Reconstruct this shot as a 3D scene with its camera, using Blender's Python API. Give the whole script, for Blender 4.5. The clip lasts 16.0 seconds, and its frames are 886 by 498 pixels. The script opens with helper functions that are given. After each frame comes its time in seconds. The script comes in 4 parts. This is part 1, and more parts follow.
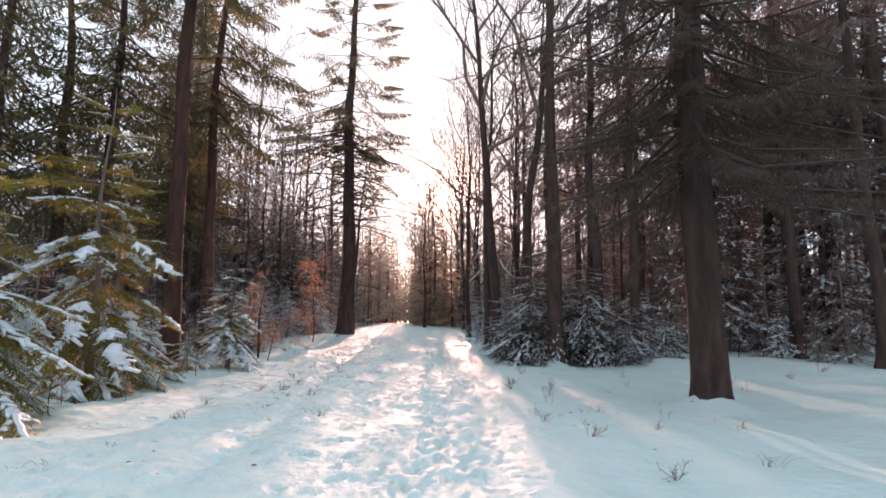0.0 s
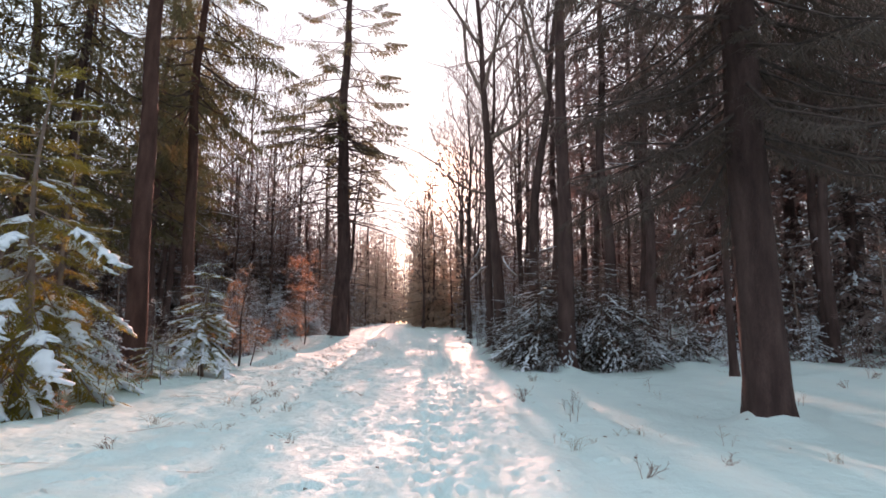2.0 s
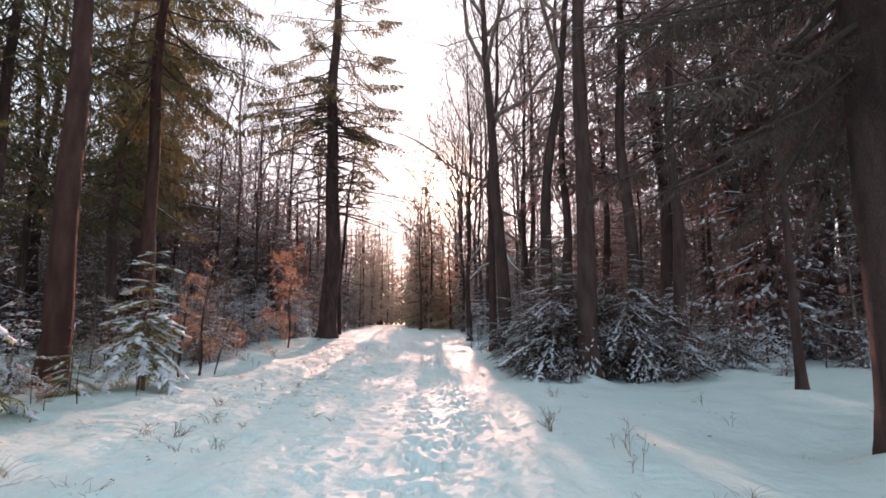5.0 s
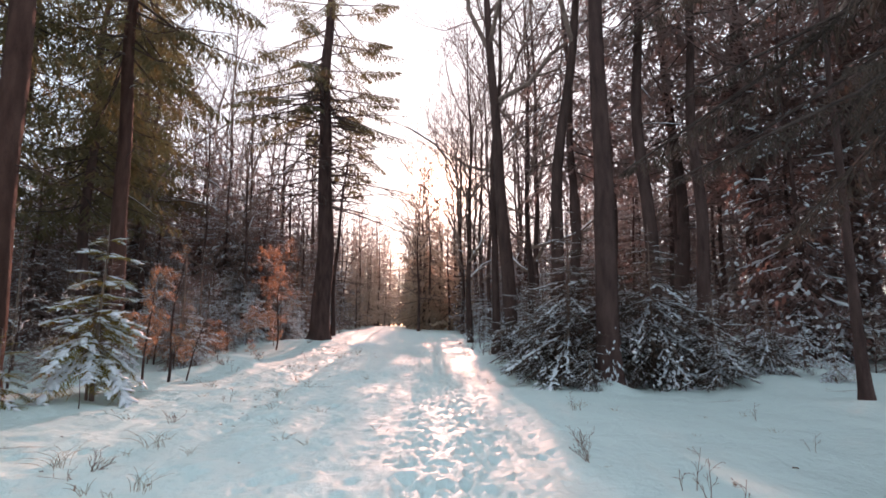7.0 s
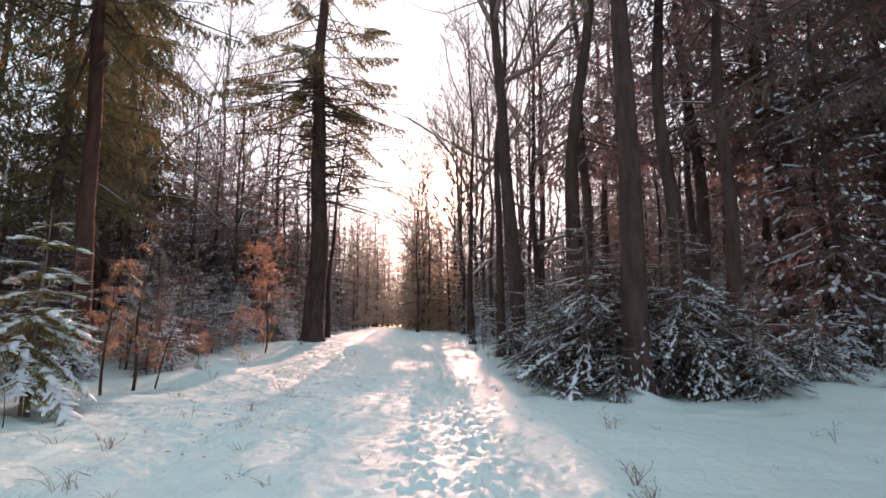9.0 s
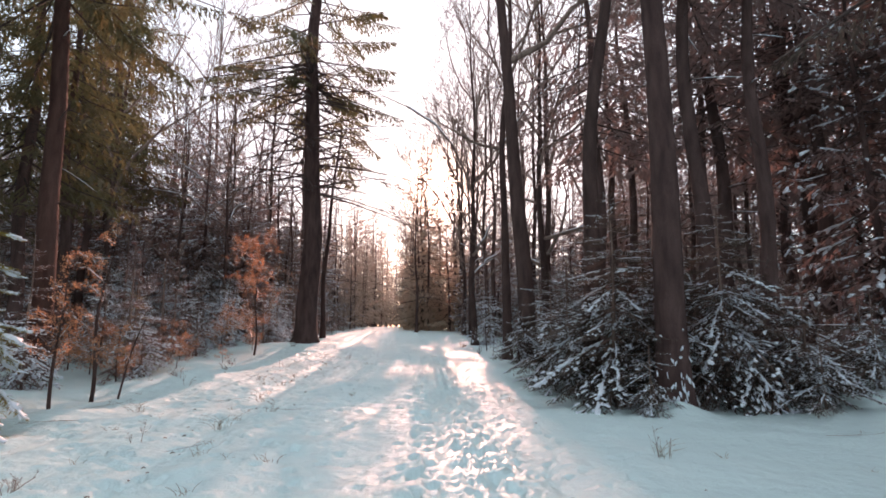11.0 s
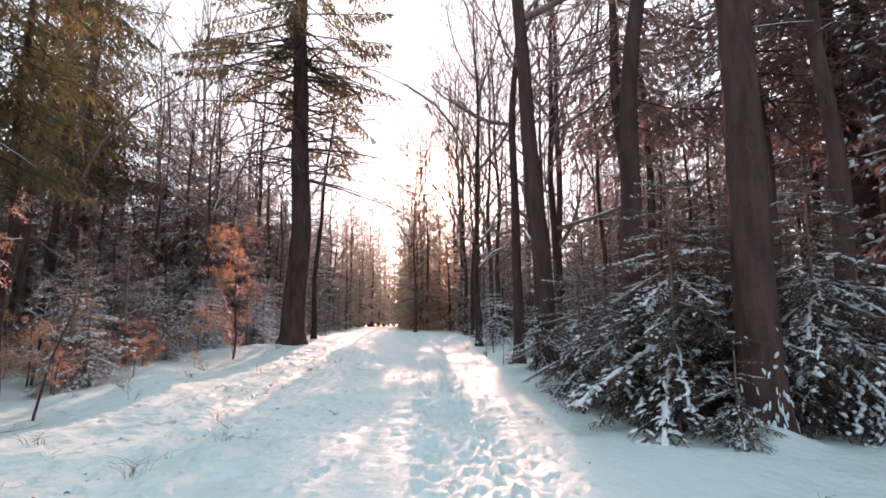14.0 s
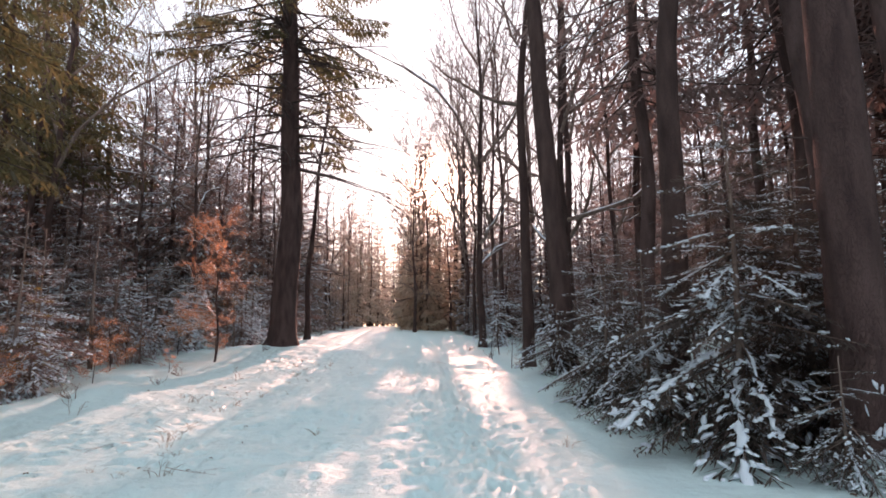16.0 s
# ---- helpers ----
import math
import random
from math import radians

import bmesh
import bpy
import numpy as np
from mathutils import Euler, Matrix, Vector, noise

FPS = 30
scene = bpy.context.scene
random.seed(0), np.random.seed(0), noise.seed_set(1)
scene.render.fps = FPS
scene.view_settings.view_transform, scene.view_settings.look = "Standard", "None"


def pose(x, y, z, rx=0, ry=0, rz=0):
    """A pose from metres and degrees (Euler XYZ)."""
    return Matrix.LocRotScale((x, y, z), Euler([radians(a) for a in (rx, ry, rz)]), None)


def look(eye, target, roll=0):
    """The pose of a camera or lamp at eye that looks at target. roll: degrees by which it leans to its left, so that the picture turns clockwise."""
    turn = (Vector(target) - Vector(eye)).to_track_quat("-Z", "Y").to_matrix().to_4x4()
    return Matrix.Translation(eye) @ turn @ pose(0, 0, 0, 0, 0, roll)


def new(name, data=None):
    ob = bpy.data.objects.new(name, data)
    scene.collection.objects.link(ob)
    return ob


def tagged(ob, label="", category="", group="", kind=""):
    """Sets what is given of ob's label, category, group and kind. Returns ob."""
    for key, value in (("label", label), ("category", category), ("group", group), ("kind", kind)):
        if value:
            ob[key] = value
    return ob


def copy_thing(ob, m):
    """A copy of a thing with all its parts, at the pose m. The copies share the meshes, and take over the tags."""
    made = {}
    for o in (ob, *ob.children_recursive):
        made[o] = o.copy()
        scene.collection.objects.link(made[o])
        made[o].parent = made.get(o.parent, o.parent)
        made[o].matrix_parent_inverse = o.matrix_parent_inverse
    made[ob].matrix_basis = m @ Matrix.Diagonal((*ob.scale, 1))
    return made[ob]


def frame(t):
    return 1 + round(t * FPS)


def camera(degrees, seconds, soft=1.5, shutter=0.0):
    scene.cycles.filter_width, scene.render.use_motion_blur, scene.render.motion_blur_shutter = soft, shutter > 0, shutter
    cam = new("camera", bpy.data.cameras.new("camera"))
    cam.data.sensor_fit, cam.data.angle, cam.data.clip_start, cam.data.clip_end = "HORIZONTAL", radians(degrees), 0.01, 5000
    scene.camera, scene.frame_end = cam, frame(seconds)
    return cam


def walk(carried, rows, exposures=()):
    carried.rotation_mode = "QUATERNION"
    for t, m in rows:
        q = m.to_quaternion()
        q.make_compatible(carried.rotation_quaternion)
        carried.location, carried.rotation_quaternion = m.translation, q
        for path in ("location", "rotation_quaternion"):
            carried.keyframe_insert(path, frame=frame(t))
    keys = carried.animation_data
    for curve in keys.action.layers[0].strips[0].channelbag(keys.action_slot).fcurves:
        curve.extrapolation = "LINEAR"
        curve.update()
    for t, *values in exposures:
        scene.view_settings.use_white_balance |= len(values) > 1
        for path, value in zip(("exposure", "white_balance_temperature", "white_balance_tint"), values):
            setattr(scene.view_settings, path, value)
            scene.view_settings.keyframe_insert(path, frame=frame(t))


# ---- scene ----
cam = camera(79.0, 16.0, soft=1.7)
TURN = -3.7
PATH = [
    (0.0, 0.0, 0.0, 1.45, -0.017, 7.879, -0.162),
    (0.5, -0.011, 0.46, 1.458, -0.034, 7.896, -0.145),
    (1.0, -0.035, 0.94, 1.463, -0.068, 7.914, -0.12),
    (1.5, -0.035, 1.419, 1.462, -0.085, 7.922, -0.111),
    (2.0, -0.03, 1.915, 1.465, -0.111, 7.922, -0.077),
    (2.5, -0.021, 2.412, 1.476, -0.145, 7.922, -0.051),
    (3.0, 0.009, 2.905, 1.482, -0.145, 7.931, -0.026),
    (3.5, 0.021, 3.4, 1.481, -0.171, 7.965, -0.009),
    (4.0, 0.027, 3.88, 1.481, -0.188, 7.973, 0.017),
    (6.5, -0.063, 6.242, 1.414, -0.479, 8.221, -0.017),
    (7.0, -0.063, 6.681, 1.416, -0.496, 8.221, 0.017),
    (7.5, -0.091, 7.123, 1.419, -0.547, 8.247, 0.026),
    (8.0, -0.103, 7.563, 1.417, -0.556, 8.281, 0.051),
    (8.5, -0.125, 7.997, 1.413, -0.59, 8.307, 0.068),
    (9.0, -0.136, 8.426, 1.411, -0.598, 8.315, 0.085),
    (11.5, -0.263, 10.488, 1.452, -0.769, 8.255, 0.205),
    (12.0, -0.267, 10.921, 1.457, -0.769, 8.247, 0.231),
    (12.5, -0.29, 11.347, 1.458, -0.812, 8.247, 0.239),
    (13.0, -0.319, 11.775, 1.456, -0.855, 8.238, 0.265),
    (13.5, -0.334, 12.214, 1.453, -0.863, 8.23, 0.299),
    (14.0, -0.371, 12.64, 1.448, -0.923, 8.213, 0.342),
    (14.5, -0.377, 13.091, 1.438, -0.915, 8.221, 0.35),
    (15.0, -0.389, 13.538, 1.436, -0.94, 8.204, 0.393),
    (15.5, -0.412, 13.975, 1.437, -0.974, 8.196, 0.41),
    (16.0, -0.412, 14.427, 1.439, -0.957, 8.196, 0.419),
]
walk(cam, [(t, pose(0, 0, 0, 0, 0, TURN) @ pose(x, y, z, 90 + pitch, roll, yaw)) for t, x, y, z, yaw, pitch, roll in PATH], ((0.0, 0.50, 7200, 47), (4.0, 0.52, 7200, 47), (9.0, 0.55, 7200, 47), (11.5, 0.66, 7200, 47), (13.0, 0.88, 7200, 47), (14.5, 0.84, 7200, 47), (16.0, 0.74, 7200, 47)))

# ---- world, sun, exposure ----
SUN_AZ, SUN_EL = 4.1, 14.8
sun_way = Vector((math.sin(radians(SUN_AZ)) * math.cos(radians(SUN_EL)), math.cos(radians(SUN_AZ)) * math.cos(radians(SUN_EL)), math.sin(radians(SUN_EL))))
world = bpy.data.worlds.new("winter_sky")
scene.world = world
world.use_nodes = True
wn, wl = world.node_tree.nodes, world.node_tree.links
wn.clear()
w_out = wn.new("ShaderNodeOutputWorld")
w_bg = wn.new("ShaderNodeBackground")
w_sky = wn.new("ShaderNodeTexSky")
w_sky.sky_type, w_sky.sun_disc = "NISHITA", False
w_sky.sun_elevation, w_sky.sun_rotation = radians(SUN_EL), radians(SUN_AZ)
w_sky.air_density, w_sky.dust_density, w_sky.ozone_density = 1.0, 0.4, 1.0
# thin winter haze whitens the blue and brightens round the sun
w_geo = wn.new("ShaderNodeTexCoord")
w_dot = wn.new("ShaderNodeVectorMath")
w_dot.operation = "DOT_PRODUCT"
w_dot.inputs[1].default_value = sun_way
w_map = wn.new("ShaderNodeMapRange")
w_map.inputs["From Min"].default_value, w_map.inputs["From Max"].default_value = math.cos(radians(9)), 1.0
w_pow = wn.new("ShaderNodeMath")
w_pow.operation = "POWER"
w_pow.inputs[1].default_value = 9.0
w_glow = wn.new("ShaderNodeMath")
w_glow.operation = "MULTIPLY"
w_glow.inputs[1].default_value = 60.0
w_add = wn.new("ShaderNodeMix")
w_add.data_type, w_add.blend_type = "RGBA", "ADD"
w_add.inputs[0].default_value = 1.0
w_tint = wn.new("ShaderNodeMix")
w_tint.data_type, w_tint.blend_type = "RGBA", "MULTIPLY"
w_tint.inputs[0].default_value = 1.0
w_tint.inputs[6].default_value = (1.0, 0.74, 0.50, 1)
w_haze = wn.new("ShaderNodeMix")
w_haze.data_type = "RGBA"
w_haze.inputs[0].default_value = 0.62
w_haze.inputs[7].default_value = (5.2, 8.2, 8.0, 1)
wl.new(w_geo.outputs["Generated"], w_dot.inputs[0])
wl.new(w_dot.outputs["Value"], w_map.inputs["Value"])
wl.new(w_map.outputs["Result"], w_pow.inputs[0])
wl.new(w_pow.outputs[0], w_glow.inputs[0])
w_wide = wn.new("ShaderNodeMapRange")
w_wide.inputs["From Min"].default_value, w_wide.inputs["From Max"].default_value = math.cos(radians(34)), 1.0
w_wide.inputs["To Max"].default_value = 2.6
w_sum = wn.new("ShaderNodeMath")
wl.new(w_dot.outputs["Value"], w_wide.inputs["Value"])
wl.new(w_wide.outputs["Result"], w_sum.inputs[0])
wl.new(w_glow.outputs[0], w_sum.inputs[1])
wl.new(w_sum.outputs[0], w_tint.inputs[7])
wl.new(w_sky.outputs[0], w_haze.inputs[6])
wl.new(w_haze.outputs[2], w_add.inputs[6])
wl.new(w_tint.outputs[2], w_add.inputs[7])
wl.new(w_add.outputs[2], w_bg.inputs["Color"])
wl.new(w_bg.outputs[0], w_out.inputs["Surface"])
w_bg.inputs["Strength"].default_value = 0.135
sun = new("sun", bpy.data.lights.new("sun", "SUN"))
sun.data.energy, sun.data.angle, sun.data.color = 5.0, radians(0.55), (1.0, 0.64, 0.46)
sun.matrix_world = look((0, 0, 30), Vector((0, 0, 30)) - sun_way)


# ---- materials ----
def material(name, colors, scale=4.0, stretch=(1, 1, 1), rough=0.8, bump=0.3, bump_scale=30.0, detail=6.0, vary=0.0, dist=0.01, spec=0.3):
    """A surface with two scales of noise over colours and relief."""
    m = bpy.data.materials.new(name)
    m.use_nodes = True
    n, l = m.node_tree.nodes, m.node_tree.links
    b = n["Principled BSDF"]
    co = n.new("ShaderNodeTexCoord")
    mp = n.new("ShaderNodeMapping")
    mp.inputs["Scale"].default_value = stretch
    l.new(co.outputs["Object"], mp.inputs["Vector"])
    t1 = n.new("ShaderNodeTexNoise")
    t1.inputs["Scale"].default_value, t1.inputs["Detail"].default_value = scale, detail
    t2 = n.new("ShaderNodeTexNoise")
    t2.inputs["Scale"].default_value, t2.inputs["Detail"].default_value = bump_scale, 5.0
    ramp = n.new("ShaderNodeValToRGB")
    ramp.color_ramp.elements[0].position, ramp.color_ramp.elements[1].position = 0.32, 0.68
    for k, c in enumerate(colors):
        e = ramp.color_ramp.elements[k] if k < 2 else ramp.color_ramp.elements.new(0.5)
        e.color = (*c, 1)
    l.new(mp.outputs[0], t1.inputs["Vector"])
    l.new(mp.outputs[0], t2.inputs["Vector"])
    l.new(t1.outputs["Fac"], ramp.inputs[0])
    last = ramp.outputs[0]
    if vary:
        info = n.new("ShaderNodeObjectInfo")
        hsv = n.new("ShaderNodeHueSaturation")
        rng = n.new("ShaderNodeMapRange")
        rng.inputs["To Min"].default_value, rng.inputs["To Max"].default_value = 1 - vary, 1 + vary
        l.new(info.outputs["Random"], rng.inputs["Value"])
        l.new(rng.outputs["Result"], hsv.inputs["Value"])
        l.new(last, hsv.inputs["Color"])
        last = hsv.outputs[0]
    l.new(last, b.inputs["Base Color"])
    b.inputs["Roughness"].default_value = rough
    b.inputs["Specular IOR Level"].default_value = spec
    bp = n.new("ShaderNodeBump")
    bp.inputs["Strength"].default_value, bp.inputs["Distance"].default_value = bump, dist
    l.new(t2.outputs["Fac"], bp.inputs["Height"])
    l.new(bp.outputs[0], b.inputs["Normal"])
    return m


def foliage(name, dark, light, through_colour, share=0.35):
    """Leaves or needles: colour varies from leaf to leaf, and light shines through."""
    m = bpy.data.materials.new(name)
    m.use_nodes = True
    n, l = m.node_tree.nodes, m.node_tree.links
    b, out = n["Principled BSDF"], n["Material Output"]
    geo = n.new("ShaderNodeNewGeometry")
    ramp = n.new("ShaderNodeValToRGB")
    ramp.color_ramp.elements[0].color, ramp.color_ramp.elements[1].color = (*dark, 1), (*light, 1)
    l.new(geo.outputs["Random Per Island"], ramp.inputs[0])
    l.new(ramp.outputs[0], b.inputs["Base Color"])
    b.inputs["Roughness"].default_value = 0.6
    b.inputs["Specular IOR Level"].default_value = 0.3
    tr = n.new("ShaderNodeBsdfTranslucent")
    tr.inputs["Color"].default_value = (*through_colour, 1)
    mix = n.new("ShaderNodeMixShader")
    mix.inputs[0].default_value = share
    l.new(b.outputs[0], mix.inputs[1])
    l.new(tr.outputs[0], mix.inputs[2])
    l.new(mix.outputs[0], out.inputs["Surface"])
    return m


def bark_material(name, low, high, ridge=1.0):
    """Bark with upright ridges, plates and lichen spots."""
    m = material(name, (low, high), scale=5.0, stretch=(1, 1, 0.22), rough=0.9, bump=0.9, bump_scale=16.0, vary=0.2, dist=0.03 * ridge, spec=0.15)
    n, l = m.node_tree.nodes, m.node_tree.links
    b = n["Principled BSDF"]
    vor = n.new("ShaderNodeTexVoronoi")
    vor.feature = "DISTANCE_TO_EDGE"
    vor.inputs["Scale"].default_value = 42.0
    mp = n.new("ShaderNodeMapping")
    mp.inputs["Scale"].default_value = (1, 1, 0.3)
    co = n.new("ShaderNodeTexCoord")
    warp = n.new("ShaderNodeTexNoise")
    warp.inputs["Scale"].default_value = 9.0
    addv = n.new("ShaderNodeVectorMath")
    scl = n.new("ShaderNodeVectorMath")
    scl.operation = "SCALE"
    scl.inputs["Scale"].default_value = 0.16
    l.new(co.outputs["Object"], mp.inputs["Vector"])
    l.new(mp.outputs[0], warp.inputs["Vector"])
    l.new(warp.outputs["Color"], scl.inputs[0])
    l.new(mp.outputs[0], addv.inputs[0])
    l.new(scl.outputs[0], addv.inputs[1])
    l.new(addv.outputs[0], vor.inputs["Vector"])
    st = n.new("ShaderNodeMapRange")
    st.inputs["From Max"].default_value = 0.12
    l.new(vor.outputs["Distance"], st.inputs["Value"])
    bp2 = n.new("ShaderNodeBump")
    bp2.inputs["Strength"].default_value, bp2.inputs["Distance"].default_value = 0.7, 0.02 * ridge
    l.new(st.outputs["Result"], bp2.inputs["Height"])
    l.new(n["Bump"].outputs[0], bp2.inputs["Normal"])
    l.new(bp2.outputs[0], b.inputs["Normal"])
    # cracks between the plates are darker wood
    mul = n.new("ShaderNodeMix")
    mul.data_type, mul.blend_type = "RGBA", "MULTIPLY"
    mul.inputs[0].default_value = 0.22
    src = b.inputs["Base Color"].links[0].from_socket
    l.new(src, mul.inputs[6])
    l.new(st.outputs["Result"], mul.inputs[7])
    l.new(mul.outputs[2], b.inputs["Base Color"])
    return m


def snow_material(name, tint=(0.632, 0.822, 0.824), grain=60.0, lumps=7.0, height=0.014):
    m = material(name, ((tint[0] * 0.95, tint[1] * 0.955, tint[2] * 0.965), tint), scale=2.3, rough=0.55, bump=0.55, bump_scale=grain, dist=height, spec=0.35)
    n, l = m.node_tree.nodes, m.node_tree.links
    b = n["Principled BSDF"]
    t3 = n.new("ShaderNodeTexNoise")
    t3.inputs["Scale"].default_value, t3.inputs["Detail"].default_value = lumps, 4.0
    l.new(n["Mapping"].outputs[0], t3.inputs["Vector"])
    bp2 = n.new("ShaderNodeBump")
    bp2.inputs["Strength"].default_value, bp2.inputs["Distance"].default_value = 0.85, height * 3
    l.new(t3.outputs["Fac"], bp2.inputs["Height"])
    l.new(n["Bump"].outputs[0], bp2.inputs["Normal"])
    l.new(bp2.outputs[0], b.inputs["Normal"])
    return m


M_SNOW = snow_material("trodden_snow")
M_BOUGH_SNOW = snow_material("bough_snow", (0.76, 0.85, 0.92), grain=40.0, lumps=14.0, height=0.008)
# kept paler than the roadside bark, so that far trunks carry the haze
M_BARK = bark_material("spruce_bark", (0.080, 0.048, 0.045), (0.165, 0.104, 0.095))
M_BEECH = bark_material("beech_bark", (0.062, 0.037, 0.034), (0.120, 0.074, 0.066), ridge=0.5)
# the same bark darkened: shade of backlit roadside trunks put into the colour
M_BARK_BACKLIT = bark_material("backlit_dark_bark", (0.062, 0.036, 0.034), (0.130, 0.078, 0.071))
M_BARK_RED = bark_material("red_spruce_bark", (0.075, 0.036, 0.030), (0.150, 0.078, 0.064))
M_TWIG = material("twig_wood", ((0.14, 0.094, 0.080), (0.29, 0.21, 0.175)), scale=9, stretch=(1, 1, 0.3), bump=0.4, bump_scale=40)
M_TWIG_DARK = material("dark_twig_wood", ((0.050, 0.034, 0.031), (0.115, 0.082, 0.073)), scale=9, stretch=(1, 1, 0.3), bump=0.4, bump_scale=40)
M_FROST = material("frosted_twigs", ((0.30, 0.24, 0.20), (0.62, 0.58, 0.55)), scale=5, bump=0.3)
M_NEEDLE = foliage("spruce_needles", (0.062, 0.055, 0.040), (0.135, 0.118, 0.076), (0.29, 0.25, 0.11), 0.36)
# paler than the thicket needles: the haze of the woods is in the colour
M_DARK = foliage("hazy_spruce_needles", (0.135, 0.088, 0.087), (0.250, 0.172, 0.164), (0.37, 0.27, 0.245), 0.40)
M_YOUNG = foliage("young_spruce_needles", (0.030, 0.026, 0.014), (0.098, 0.082, 0.026), (0.66, 0.50, 0.09), 0.42)
M_THICKET = foliage("thicket_spruce_needles", (0.040, 0.029, 0.028), (0.095, 0.070, 0.062), (0.20, 0.15, 0.11), 0.3)
# lightened towards distance haze; only part of the paleness is snow dust
M_HAZED = foliage("hazy_dusted_needles", (0.200, 0.150, 0.148), (0.36, 0.290, 0.285), (0.50, 0.38, 0.33), 0.42)
# brown paled beyond real needles: backlight and haze are put into the colour
M_BACKLIT = foliage("backlight_tinted_needles", (0.22, 0.155, 0.130), (0.40, 0.30, 0.25), (0.78, 0.58, 0.43), 0.55)
# frost and rime, with warm low sun and haze mixed into both colours
M_SUNFROST = foliage("sun_tinted_frost", (0.46, 0.36, 0.32), (0.72, 0.62, 0.56), (0.85, 0.64, 0.50), 0.5)
M_RIME = foliage("sun_tinted_rimed_needles", (0.32, 0.25, 0.22), (0.56, 0.48, 0.43), (0.72, 0.55, 0.43), 0.5)
M_LEAF = foliage("dry_beech_leaves", (0.36, 0.15, 0.075), (0.62, 0.30, 0.17), (0.90, 0.47, 0.28), 0.55)
M_GRASS = material("dry_grass", ((0.16, 0.12, 0.08), (0.34, 0.27, 0.18)), scale=6, bump=0.2)
M_LITTER = material("dead_leaf", ((0.12, 0.075, 0.05), (0.26, 0.16, 0.10)), scale=14, bump=0.3)


# ---- mesh tools ----
class Acc:
    """Gathers vertices and faces for one mesh."""

    def __init__(self):
        self.v, self.f, self.n = [], [], 0

    def put(self, v, f):
        v = np.asarray(v, dtype=float)
        self.v.append(v)
        self.f.extend([tuple(int(i) + self.n for i in q) for q in f])
        self.n += len(v)

    def arrays(self):
        return (np.concatenate(self.v) if self.v else np.zeros((0, 3))), self.f


def mesh_from(name, v, f, mat, smooth=True):
    me = bpy.data.meshes.new(name)
    me.from_pydata([tuple(p) for p in v], [], f)
    me.materials.append(mat)
    if smooth:
        me.polygons.foreach_set("use_smooth", [True] * len(me.polygons))
    me.update()
    return me


def part(name, acc, mat, parent, label="", smooth=True, kind=""):
    v, f = acc.arrays() if isinstance(acc, Acc) else acc
    ob = new(name, mesh_from(name, v, f, mat, smooth))
    ob.parent = parent
    return tagged(ob, label, kind=kind)


def tube(acc, pts, radii, sides=6, flat=1.0, lobes=None, rng=None, rough=0.0, caps=True):
    """A tapered round run through pts; flat squeezes it in z; lobes(k) gives ring swelling by angle."""
    pts = np.asarray(pts, dtype=float)
    k = len(pts)
    tan = np.gradient(pts, axis=0)
    tan /= np.linalg.norm(tan, axis=1)[:, None] + 1e-9
    ref = np.array([0.0, 0.0, 1.0]) if abs(tan[:, 2]).mean() < 0.8 else np.array([1.0, 0.0, 0.0])
    a = np.cross(tan, ref)
    a /= np.linalg.norm(a, axis=1)[:, None] + 1e-9
    b = np.cross(a, tan)
    ang = np.arange(sides) * 2 * math.pi / sides
    r = np.asarray(radii, dtype=float)[:, None] * np.ones((k, sides))
    if lobes is not None:
        r = r * lobes(np.arange(k)[:, None], ang[None, :])
    if rough and rng is not None:
        r = r * (1 + rough * rng.standard_normal((k, sides)))
    off = a[:, None, :] * (np.cos(ang)[None, :] * r)[:, :, None] + b[:, None, :] * (np.sin(ang)[None, :] * r)[:, :, None]
    if flat != 1.0:
        off[:, :, 2] *= flat
    v = (pts[:, None, :] + off).reshape(-1, 3)
    f = []
    for i in range(k - 1):
        for j in range(sides):
            j2 = (j + 1) % sides
            f.append((i * sides + j, i * sides + j2, (i + 1) * sides + j2, (i + 1) * sides + j))
    if caps:
        f.append(tuple(range(sides))[::-1])
        f.append(tuple((k - 1) * sides + j for j in range(sides)))
    acc.put(v, f)


def turn_matrix(azimuth, elevation, spin=0.0):
    """Turns the +x axis to an azimuth and elevation (radians)."""
    ca, sa, ce, se, cs, ss = math.cos(azimuth), math.sin(azimuth), math.cos(elevation), math.sin(elevation), math.cos(spin), math.sin(spin)
    rx = np.array([[1, 0, 0], [0, cs, -ss], [0, ss, cs]])
    ry = np.array([[ce, 0, -se], [0, 1, 0], [se, 0, ce]])
    rz = np.array([[ca, -sa, 0], [sa, ca, 0], [0, 0, 1]])
    return rz @ ry @ rx


def blade(acc, p, way, side, length, width):
    """A pointed leaf-shaped blade of two triangles."""
    m = p + way * length * 0.45
    acc.put([p, m + side * width, p + way * length, m - side * width], [(0, 1, 2), (0, 2, 3)])


def unit(v):
    return v / (np.linalg.norm(v) + 1e-9)


